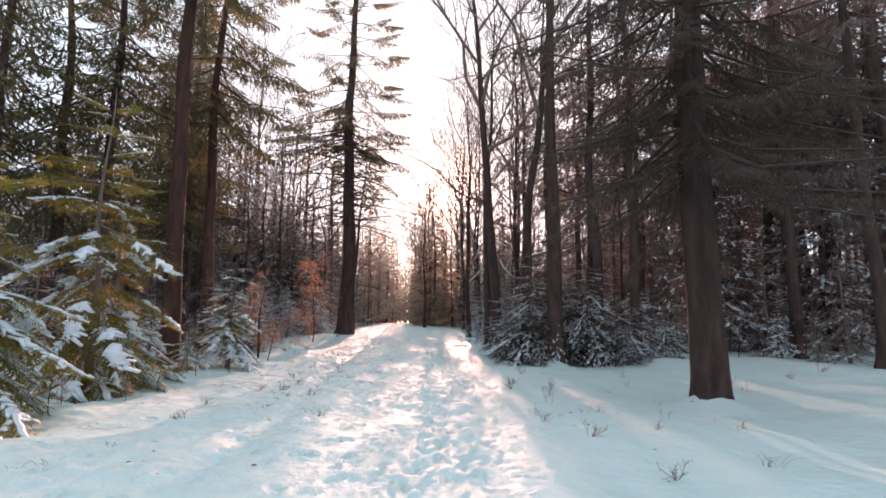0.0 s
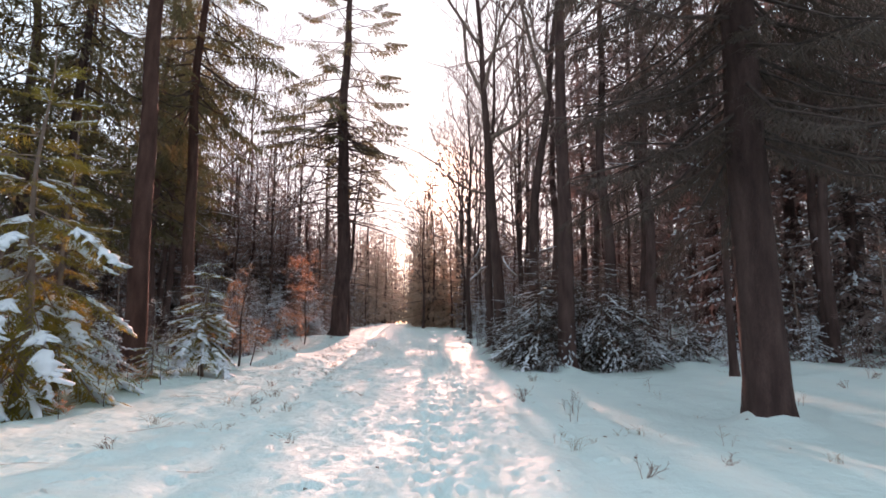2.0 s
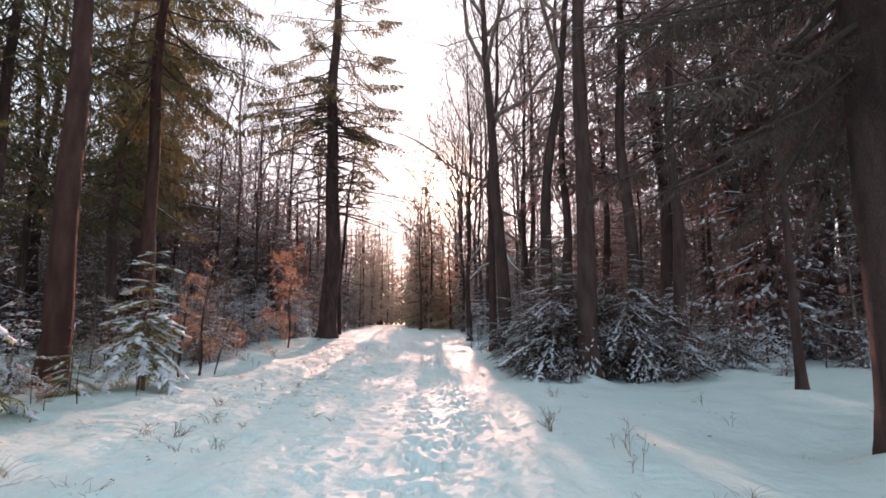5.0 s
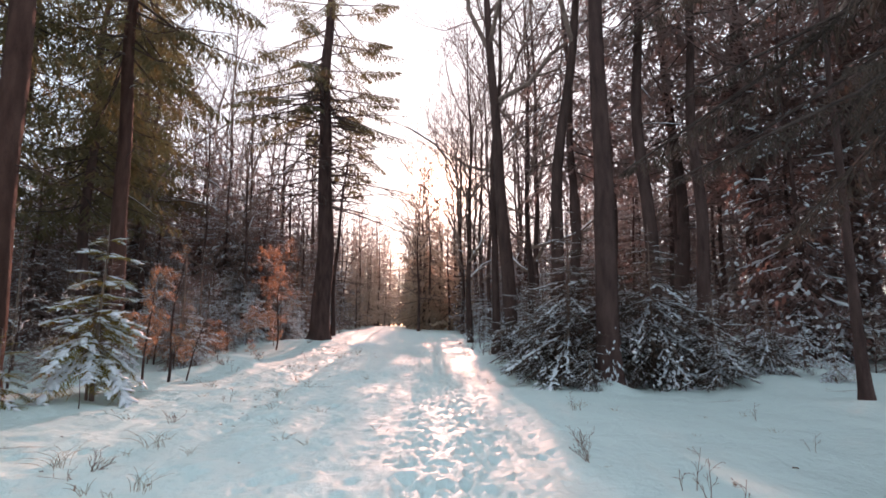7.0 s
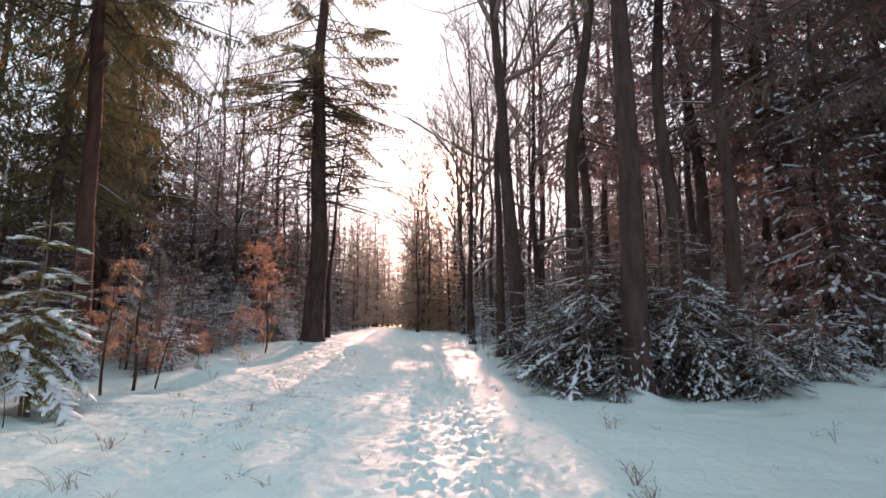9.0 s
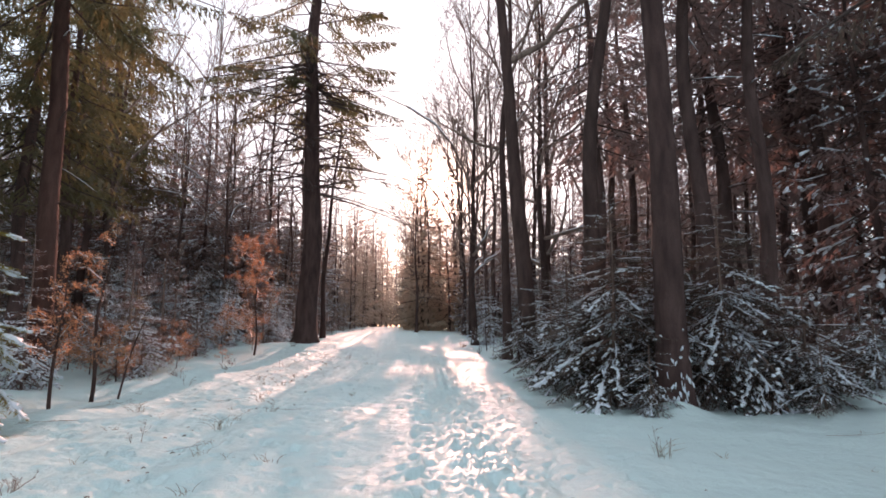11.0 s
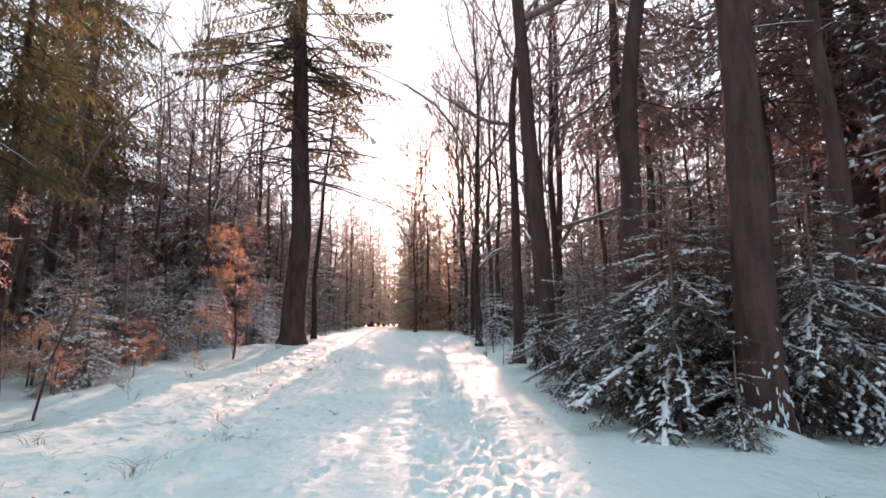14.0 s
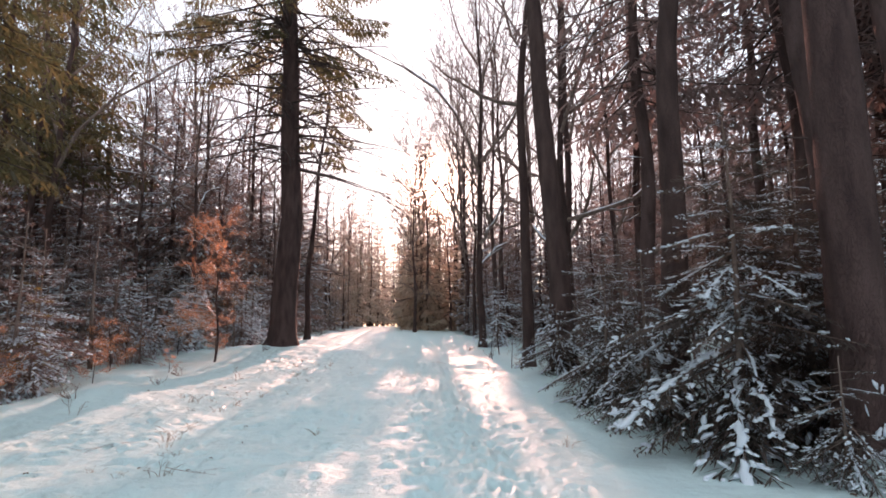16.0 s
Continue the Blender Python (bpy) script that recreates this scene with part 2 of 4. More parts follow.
# ---- boughs: templates one metre long along +x ----
def bough(seed, twigs, sag, lift, hang, spikes, twig_len, width, snow_share=0.0, snow_w=0.06, snow_sides=6, sub=(0.28, 0.5), bare=0.16, slab=0.0, crumbs=(1, 5)):
    """Returns (needles, wood, snow) of one conifer bough: a sagging stem, side twigs with needle blades, and the snow lying on it."""
    rng = np.random.default_rng(seed)
    nd, wd, sn = Acc(), Acc(), Acc()
    t = np.linspace(0, 1, 8)
    bend = 0.06 * rng.standard_normal()
    stem = np.stack([t, bend * t * t, -sag * t + lift * t * t], 1)
    tube(wd, stem[[0, 3, 7]], [0.012, 0.008, 0.003], 3, caps=False)

    def at(s):
        return np.array([np.interp(s, t, stem[:, i]) for i in range(3)])

    for k in range(twigs):
        s = bare + (1 - bare) * (k + rng.random() * 0.7) / twigs
        side = 1 if k % 2 else -1
        yaw = side * radians(rng.uniform(38, 68))
        ln = twig_len * (0.35 + 0.9 * math.sin(math.pi * min(1, 0.18 + s * 0.82)) ** 0.8) * rng.uniform(0.7, 1.15)
        if s > 0.93:
            yaw *= 0.3
        w = unit(np.array([math.cos(yaw), math.sin(yaw), -hang * rng.uniform(0.4, 1.5)]))
        p = at(min(s, 1))
        flat = unit(np.cross(w, [0, 0, 1]))
        blade(nd, p, w, flat, ln, width)
        for j in range(spikes):
            q = p + w * ln * (j + 0.6) / (spikes + 0.4)
            sd = 1 if j % 2 else -1
            w2 = unit(w * 0.75 + flat * sd * rng.uniform(0.5, 1.0) + np.array([0, 0, rng.uniform(-0.55, 0.25) - hang * 0.4]))
            blade(nd, q, w2, unit(np.cross(w2, [0, 0.2, 1])), ln * rng.uniform(*sub) * (1.1 - 0.6 * j / max(1, spikes)), width * 0.75)
        if snow_share and rng.random() < snow_share:
            for _ in range(int(rng.integers(*crumbs)) if snow_sides > 4 else 1):
                u = rng.uniform(0.05, 0.9)
                half = snow_w * rng.uniform(0.5, 1.7)
                c = p + w * (u * ln) + np.array([0, 0, 0.010]) + flat * snow_w * 0.4 * rng.standard_normal()
                w3 = unit(w + 0.5 * rng.standard_normal(3) * np.array([1, 1, 0.2]))
                tube(sn, [c - w3 * half, c + np.array([0, 0, 0.006]), c + w3 * half * 0.9], snow_w * rng.uniform(0.45, 1.0) * np.array([0.5, 1.0, 0.45]), min(5, snow_sides), 0.5, rng=rng, rough=0.22)
    if slab:
        # a thick uneven slab of settled snow along the outer bough, broken here and there
        cuts = sorted([rng.uniform(0.12, 0.3), rng.uniform(0.42, 0.6), rng.uniform(0.64, 0.76), 1.0])
        for a, b2 in ((cuts[0], cuts[1]), (cuts[1] + 0.04, cuts[2]), (cuts[2] + rng.uniform(0.02, 0.08), cuts[3])):
            if rng.random() < 0.15:
                continue
            u = np.linspace(a, b2, 8)
            pts = np.array([at(x) for x in u]) + np.array([0, 0, 0.022])
            pts[:, 1] += 0.4 * slab * rng.standard_normal(8) * np.linspace(0.4, 1, 8)
            rad = slab * (np.sin(np.linspace(0.25, math.pi - 0.25, 8)) ** 0.5) * rng.uniform(0.55, 1.35, 8) * np.clip(0.35 + 0.85 * u, 0, 1.1)
            tube(sn, pts, rad, 8, 0.42, rng=rng, rough=0.17)
            for _ in range(6):
                q = at(rng.uniform(a, b2)) + np.array([0, 0, 0.01])
                w3 = unit(np.array([rng.uniform(0.2, 1), rng.choice([-1, 1]) * rng.uniform(0.5, 1), -0.25]))
                tube(sn, [q, q + w3 * slab * 1.3, q + w3 * slab * rng.uniform(1.8, 3.6)], slab * np.array([0.6, 0.5, 0.22]) * (0.4 + 0.7 * b2) * rng.uniform(0.6, 1.2), 6, 0.5, rng=rng, rough=0.2)
    elif snow_share and snow_sides > 4 and rng.random() < 0.15 + snow_share:
        a = rng.uniform(0.1, 0.5)
        b2 = min(1.0, a + rng.uniform(0.35, 0.6))
        u = np.linspace(a, b2, 7)
        pts = np.array([at(x) for x in u]) + np.array([0, 0, 0.02])
        rad = snow_w * 0.9 * (np.sin(np.linspace(0.12, math.pi - 0.12, 7)) ** 0.6) * rng.uniform(0.25, 1.3, 7)
        pts[:, 1] += 0.35 * snow_w * rng.standard_normal(7)
        tube(sn, pts, rad, snow_sides, 0.5, rng=rng, rough=0.14)
    return nd.arrays(), wd.arrays(), sn.arrays()


def set_boughs(accs, template, m3, p, scale):
    for acc, (v, f) in zip(accs, template):
        if len(v):
            acc.put((v * scale) @ m3.T + p, f)


NEAR_BOUGHS = [bough(10 + i, 44, 0.42 + 0.1 * (i % 3), 0.26, 0.7, 6, 0.18, 0.0085, sub=(0.25, 0.45), bare=0.2) for i in range(6)]
FINE_BOUGHS = [bough(5 + i, 84, 0.42 + 0.1 * (i % 3), 0.26, 0.8, 7, 0.095, 0.0036, sub=(0.3, 0.5), bare=0.15) for i in range(5)]
SPARSE_BOUGHS = [bough(15 + i, (22, 46, 30, 40)[i], 0.05 + 0.06 * (i % 3), -0.02 + 0.05 * (i % 2), 0.6, 5, 0.15, 0.0100, sub=(0.3, 0.6), bare=(0.4, 0.45, 0.3, 0.6)[i]) for i in range(4)]
MID_BOUGHS = [bough(20 + i, 18, 0.42 + 0.1 * (i % 3), 0.26, 0.65, 5, 0.28, 0.0150, sub=(0.22, 0.42)) for i in range(5)]
DUSTED_BOUGHS = [bough(40 + i, 13, 0.40 + 0.1 * (i % 3), 0.25, 0.6, 1, 0.36, 0.030, (0.10, 0.28)[i % 2], 0.036, 4, sub=(0.35, 0.6)) for i in range(5)]
FAR_BOUGHS = [bough(30 + i, 13, 0.40 + 0.1 * (i % 3), 0.25, 0.6, 1, 0.36, 0.036, 0.12 if i == 1 else 0.0, 0.030, 4, sub=(0.35, 0.6)) for i in range(5)]
YOUNG_BOUGHS = [bough(50 + i, 36, 0.02 + 0.05 * (i % 3), -0.12, 0.18, 6, 0.28, 0.0095, (0.0, 0.03, 0.08)[i % 3], 0.026, slab=(0.0, 0.014, 0.022)[i % 3]) for i in range(6)]
LADEN_BOUGHS = [bough(70 + i, 34, 0.10 + 0.08 * (i % 3), -0.26, 0.32, 6, 0.28, 0.0095, (0.05, 0.10, 0.16)[i % 3], 0.034, slab=(0.040, 0.058, 0.075)[i % 3]) for i in range(6)]
SLAB_BOUGHS = [bough(75 + i, 30, 0.16 + 0.08 * (i % 3), -0.30, 0.36, 6, 0.28, 0.0095, 0.25, 0.045, slab=(0.065, 0.085, 0.105)[i % 3]) for i in range(4)]
DARK_BOUGHS = [bough(60 + i, 28, 0.15 + 0.12 * (i % 4), -0.05, 0.28, 5, 0.32, 0.010, (0.10, 0.28, 0.5)[i % 3], 0.024, crumbs=(1, 5)) for i in range(6)]
DARK_LADEN = [bough(80 + i, 28, 0.28 + 0.12 * (i % 3), -0.15, 0.38, 5, 0.34, 0.010, (0.25, 0.4, 0.65)[i % 3], 0.026, crumbs=(2, 6), slab=(0.0, 0.018, 0.028)[i % 3]) for i in range(6)]
FROSTED_BOUGHS = [bough(95 + i, 11, 0.15 + 0.1 * (i % 3), 0.0, 0.3, 2, 0.36, 0.014, 0.95, 0.070, 4) for i in range(4)]
SHRUB_BOUGHS = [bough(90 + i, 14, 0.12 + 0.08 * (i % 3), 0.04, 0.2, 2, 0.36, 0.018, 0.5, 0.040, 4) for i in range(5)]


# ---- trees ----
def thing(name, label, category, group=""):
    return tagged(new(name), label, category, group)


def trunk_shape(acc, height, radius, seed, wander=0.12, bow=(0.0, 0.0), sides=18, top=0.12, flare=0.3):
    rng = np.random.default_rng(seed)
    z = np.concatenate([[-0.35, -0.1, 0.05, 0.18, 0.34, 0.55, 0.85, 1.3], np.linspace(2.0, height, 20)])
    ph = rng.random(4) * 6.28
    x = wander * (np.sin(z * 0.35 + ph[0]) + 0.5 * np.sin(z * 0.9 + ph[1])) * np.clip(z / 4, 0, 1)
    y = wander * (np.sin(z * 0.31 + ph[2]) + 0.5 * np.sin(z * 0.8 + ph[3])) * np.clip(z / 4, 0, 1)
    s = np.clip(z / height, 0, 1)
    x, y = x + bow[0] * s ** 1.4, y + bow[1] * s ** 1.4
    r = radius * (1 - (1 - top) * s ** 0.9) * (1 + flare * np.exp(-np.clip(z, 0, 9) / 0.32))
    n_root = int(rng.integers(4, 7))
    p0 = rng.random() * 6.28

    def lobes(k, a):
        zz = z[k]
        root = np.exp(-np.clip(zz, 0, 9) / 0.3) * 0.16
        return 1 + root * np.cos(n_root * a + p0) + 0.025 * np.sin(3 * a + zz * 0.7 + ph[0]) + 0.015 * np.sin(7 * a - zz * 1.9)

    tube(acc, np.stack([x, y, z], 1), r, sides, lobes=lobes, rng=rng, rough=0.012)

    def centre(h):
        return np.array([np.interp(h, z, x), np.interp(h, z, y), h]), float(np.interp(h, z, r))

    return centre


def dead_sticks(wood, snow, centre, lo, hi, count, rng, longest=1.5, snowy=0.07, stout=1.0):
    for _ in range(count):
        h = rng.uniform(lo, hi)
        c, r = centre(h)
        az, ln = rng.random() * 6.28, longest * rng.uniform(0.25, 1.0)
        d = np.array([math.cos(az), math.sin(az), rng.uniform(-0.35, 0.2)])
        t = np.linspace(0, 1, 4)
        side = np.array([-d[1], d[0], 0])
        pts = c + d * (t * ln + r * 0.7)[:, None] + side * (0.08 * ln * rng.standard_normal() * t * t)[:, None]
        pts[:, 2] -= 0.12 * ln * t * t
        tube(wood, pts, np.interp(t, [0, 1], [0.010 + 0.008 * ln, 0.004]) * stout, 3, caps=False)
        for _ in range(int(rng.integers(1, 3 if longest < 2.5 else 9))):
            s = rng.uniform(0.3, 0.9)
            p = np.array([np.interp(s, t, pts[:, i]) for i in range(3)])
            w = unit(d + side * rng.uniform(-1, 1) + np.array([0, 0, rng.uniform(-0.5, 0.3)]))
            tube(wood, [p, p + w * ln * 0.32 + np.array([0, 0, -0.03])], [0.007 * stout, 0.003 * stout], 3, caps=False)
        if rng.random() < snowy:
            tube(snow, pts + np.array([0, 0, 0.014]), [0.004, 0.020, 0.018, 0.004], 4, 0.7, rng=rng, rough=0.15)


def tall_spruce(label, height, radius, crown_from, reach, boughs, templates, needles, seed, dead=14, bow=(0, 0), group="", gaps=0.0, sides=18, lowest_dead=1.6, longest=1.4, h_gap=0.0, flare=0.3, wander=0.12, bark=None, wood=None, stout=1.0):
    """A tall spruce: bare trunk with dead sticks below, hanging boughs above."""
    rng = np.random.default_rng(seed)
    ob = thing("spruce_tree", label, "tree", group)
    tr, nd, wd, sn = Acc(), Acc(), Acc(), Acc()
    centre = trunk_shape(tr, height, radius, seed, wander=wander, bow=bow, sides=sides, flare=flare)
    dead_sticks(wd, sn, centre, lowest_dead, crown_from + 2, dead, rng, longest, stout=stout)
    az = rng.random() * 6.28
    for k in range(boughs):
        s = ((k + rng.random()) / boughs) ** 1.15
        if rng.random() < gaps:
            continue
        if h_gap and s > 0.45 and rng.random() < h_gap:
            continue
        h = crown_from + (height - crown_from) * s * 0.985
        c, r = centre(h)
        az += 2.399 + rng.uniform(-0.4, 0.4)
        ln = reach * (1 - s) ** 0.75 * rng.uniform(0.65, 1.15) * (0.75 + 0.25 * min(1, s * 8)) + 0.35
        el = radians(-12 + 42 * s + rng.uniform(-10, 10))
        set_boughs((nd, wd, sn), templates[int(rng.integers(len(templates)))], turn_matrix(az, el, rng.uniform(-0.25, 0.25)), c, ln)
    part("trunk", tr, bark or M_BARK, ob)
    part("crown", nd, needles, ob, smooth=False, kind="stuff")
    part("dead_wood", wd, wood or M_TWIG_DARK, ob, kind="stuff")
    if sn.n:
        part("snow_cover", sn, M_BOUGH_SNOW, ob, "patches of snow on the boughs", kind="stuff")
    return ob


BOUGH_MESHES = {}


def bough_meshes(pool, k, needles):
    """The mesh of one bough (needles and wood) and of the snow on it, shared by all boughs of that shape."""
    key = (id(pool), k, needles.name)
    if key not in BOUGH_MESHES:
        (nv, nf), (wv, wf), (sv, sf) = pool[k]
        off = len(nv)
        me = mesh_from("bough", np.concatenate([nv, wv]), list(nf) + [tuple(i + off for i in q) for q in wf], needles, False)
        me.materials.append(M_TWIG)
        me.polygons.foreach_set("material_index", [0] * len(nf) + [1] * len(wf))
        BOUGH_MESHES[key] = (me, mesh_from("snow", sv, sf, M_BOUGH_SNOW) if len(sv) else None)
    return BOUGH_MESHES[key]


def young_spruce(label, height, reach, seed, laden=0.5, templates=YOUNG_BOUGHS, heavy=LADEN_BOUGHS, group="", lowest=0.10, needles=None, gap=0.24, power=0.85, ragged=0.25, joined=False, droop=-20):
    """A young spruce with whorls of flat boughs and snow lying on them."""
    rng = np.random.default_rng(seed)
    ob = thing("young_spruce", label, "tree", group)
    tr, nd, wd, sn = Acc(), Acc(), Acc(), Acc()
    needles = needles or M_YOUNG
    z = np.linspace(-0.15, height, 12)
    xs = 0.03 * height * 0.3 * np.sin(z * 1.3 + rng.random() * 6)
    tube(tr, np.stack([xs, xs * 0.4, z], 1), np.interp(z, [0, height], [0.016 * height ** 0.9, 0.006]), 8)
    part("stem", tr, M_TWIG, ob)
    h = height * lowest
    az = rng.random() * 6.28
    while h < height * 0.985:
        s = h / height
        n = int(rng.integers(4, 8)) if s < 0.8 else 4
        base = reach * (1 - s) ** power
        for k in range(n):
            az += 6.283 / n + rng.uniform(-0.3, 0.3)
            ln = max(0.12, base * rng.uniform(0.85 - ragged, 0.9 + ragged))
            el = radians(droop + (28 - droop) * s + rng.uniform(-10, 10))
            pool = heavy if (s < 0.62 and rng.random() < laden) else templates
            pick = int(rng.integers(len(pool)))
            m3, p = turn_matrix(az, el, rng.uniform(-0.25, 0.25)), np.array([np.interp(h, z, xs), 0, h + rng.uniform(-0.1, 0.1)])
            if joined:
                set_boughs((nd, wd, sn), pool[pick], m3, p, ln)
                continue
            me, snow_me = bough_meshes(pool, pick, needles)
            b = new("bough", me)
            b.parent = ob
            b.matrix_basis = Matrix.Translation(p) @ Matrix([list(r) for r in m3]).to_4x4() @ Matrix.Scale(ln, 4)
            if snow_me:
                c = tagged(new("snow", snow_me), "snow lying on the bough", kind="stuff")
                c.parent = b
        az += 0.7
        h += gap * (0.8 + 0.5 * rng.random()) * (0.55 + 0.12 * height)
    if joined:
        part("foliage", nd, needles, ob, smooth=False, kind="stuff")
        part("bough_wood", wd, M_TWIG, ob, kind="stuff")
        part("snow_cover", sn, M_BOUGH_SNOW, ob, "snow lying on the boughs", kind="stuff")
    return ob


def limb(acc, p, d, r, length, level, rng, up, spread, snow=None, leaves=None, bits=(7, 6, 4), leaf_size=0.05, min_r=0.004):
    n = 6 if level == 0 else (4 if level == 1 else 3)
    pts = [p]
    w = unit(d)
    for i in range(n - 1):
        w = unit(w + np.array([0, 0, up]) / n + 0.20 * rng.standard_normal(3))
        pts.append(pts[-1] + w * length / (n - 1))
    pts = np.array(pts)
    t = np.linspace(0, 1, n)
    tube(acc, pts, np.maximum(min_r, r * (1 - 0.75 * t)), 5 if level == 0 else 3, caps=False)
    if snow is not None and abs(w[2]) < 0.75 and rng.random() < 0.5 and level < 2:
        tube(snow, pts[: n - 1] + np.array([0, 0, r * 0.8]), np.interp(t[: n - 1], [0, 0.5, 1], [0.3, 1, 0.3]) * max(0.012, r * 0.8), 3, 0.8)
    if leaves is not None:
        for _ in range(int(2 + length * 14 * (0.05 / leaf_size) ** 1.6)):
            s = rng.uniform(0.1, 1.0)
            q = np.array([np.interp(s, t, pts[:, i]) for i in range(3)]) + 0.03 * rng.standard_normal(3)
            lw = unit(w + 0.8 * rng.standard_normal(3) + np.array([0, 0, -0.5]))
            blade(leaves, q, lw, unit(np.cross(lw, rng.standard_normal(3))), leaf_size * rng.uniform(0.8, 1.6), leaf_size * 0.36)
    if level < len(bits):
        for k in range(bits[level]):
            s = 0.22 + 0.78 * (k + rng.random()) / bits[level]
            i = min(n - 2, int(s * (n - 1)))
            q = np.array([np.interp(s, t, pts[:, j]) for j in range(3)])
            along = unit(pts[i + 1] - pts[i])
            out = rng.standard_normal(3)
            out = unit(out - along * out.dot(along))
            ang = radians(rng.uniform(*spread))
            limb(acc, q, along * math.cos(ang) + out * math.sin(ang), r * (1 - 0.75 * s) * 0.62, length * rng.uniform(0.34, 0.55) * (1.1 - 0.5 * s), level + 1, rng, up, spread, snow, leaves, bits, leaf_size, min_r)


def bare_tree(label, height, radius, fork, limbs, seed, bow=(0, 0), wood=None, bark=None, name="bare_tree", group="", snowy=False, spread=(22, 48), reach=0.42, bits=(5, 4, 3), up=0.5, sides=14, low_limbs=0, min_r=0.008, wander=0.12):
    """A leafless broadleaf: trunk, rising limbs, fine twigs."""
    rng = np.random.default_rng(seed)
    ob = thing(name, label, "tree", group)
    tr, br, sn = Acc(), Acc(), Acc()
    centre = trunk_shape(tr, height * 0.92, radius, seed, wander=wander, bow=bow, sides=sides, top=0.10, flare=0.3)
    for k in range(limbs + low_limbs):
        s = (k - low_limbs + rng.random()) / limbs
        h = height * (fork + (0.9 - fork) * max(s, 0) ** 0.9) if k >= low_limbs else height * fork * rng.uniform(0.35, 0.95)
        c, r = centre(h)
        az = k * 2.4 + rng.uniform(-0.5, 0.5)
        el = radians(rng.uniform(35, 68)) if k >= low_limbs else radians(rng.uniform(-5, 35))
        d = np.array([math.cos(az) * math.cos(el), math.sin(az) * math.cos(el), math.sin(el)])
        ln = height * reach * (1 - 0.55 * max(s, 0)) * rng.uniform(0.7, 1.1) * (1 if k >= low_limbs else 0.45)
        br = Acc()
        limb(br, c, d, min(r * 0.72, 0.025 + ln * 0.017), ln, 0, rng, up, spread, sn if snowy else None, None, bits, min_r=min_r)
        part("limb", br, wood or M_TWIG, ob)
    part("trunk", tr, bark or M_BEECH, ob)
    if sn.n:
        part("snow_cover", sn, M_BOUGH_SNOW, ob, "thin lines of snow on the branches", kind="stuff")
    return ob


def trunk_snow(ob, radius, seed, facing, top, count):
    """Snow that the wind has stuck to one side of a trunk."""
    rng = np.random.default_rng(seed)
    for _ in range(count):
        a = facing + rng.normal(0, 0.5)
        z = top * rng.random() ** 1.5
        r = radius * (1.02 + 0.3 * math.exp(-z / 0.32))
        c = np.array([math.cos(a) * r, math.sin(a) * r, z])
        up = np.array([0.02 * rng.standard_normal(), 0.02 * rng.standard_normal(), rng.uniform(0.02, 0.08) * (1.4 - z / top)])
        acc = Acc()
        tube(acc, [c - up, c, c + up], np.array([0.5, 1, 0.4]) * rng.uniform(0.008, 0.024), 6, rng=rng, rough=0.4)
        part("snow_patch", acc, M_BOUGH_SNOW, ob, "wind-blown snow stuck to the bark")
    return ob


def beech_sapling(label, height, seed, leaf=True, lean=(0, 0), limbs=12, reach=0.42, leaf_size=0.034, name="beech_sapling", group="", thick=0.012, low=0.22, wood=None):
    """A thin young beech that keeps its dry orange leaves."""
    rng = np.random.default_rng(seed)
    ob = thing(name, label, "sapling", group)
    tr, br, lv, sn = Acc(), Acc(), Acc(), Acc()
    z = np.linspace(-0.1, height, 12)
    s = np.clip(z / height, 0, 1)
    x = lean[0] * s + 0.05 * np.sin(z * 2.1 + seed)
    y = lean[1] * s + 0.05 * np.sin(z * 1.7 + seed * 2)
    tube(tr, np.stack([x, y, z], 1), np.interp(s, [0, 1], [thick * height, 0.005]), 8, rng=rng, rough=0.03)
    for k in range(limbs):
        q = low + (0.97 - low) * (k + rng.random() * 0.8) / limbs
        p = np.array([np.interp(q, s, x), np.interp(q, s, y), q * height])
        az, el = rng.random() * 6.28, radians(rng.uniform(5, 40))
        d = np.array([math.cos(az) * math.cos(el), math.sin(az) * math.cos(el), math.sin(el)])
        limb(br, p, d, 0.004 * height * (1.1 - q), height * reach * (1.1 - 0.75 * q) * rng.uniform(0.6, 1.1), 0, rng, 0.1, (30, 60), sn, lv if leaf else None, (6, 3), leaf_size, 0.003)
    part("stem", tr, M_BEECH, ob)
    part("twig_work", br, wood or M_TWIG, ob, kind="stuff")
    if lv.n:
        part("foliage", lv, M_LEAF, ob, "dry orange-brown leaves", smooth=False, kind="stuff")
    if sn.n:
        part("snow_cover", sn, M_BOUGH_SNOW, ob, "thin snow on the twigs", kind="stuff")
    return ob


# ---- ground ----
TABLE = np.random.default_rng(5).random((64, 64))


def lattice(x, y, cell):
    """Smooth value noise, 0 to 1, with cells of that many metres."""
    u, v = np.asarray(x) / cell + 100.0, np.asarray(y) / cell + 100.0
    i, j = np.floor(u).astype(int), np.floor(v).astype(int)
    a, b = u - i, v - j
    a, b = a * a * (3 - 2 * a), b * b * (3 - 2 * b)
    i0, i1, j0, j1 = i % 64, (i + 1) % 64, j % 64, (j + 1) % 64
    return (TABLE[i0, j0] * (1 - a) + TABLE[i1, j0] * a) * (1 - b) + (TABLE[i0, j1] * (1 - a) + TABLE[i1, j1] * a) * b


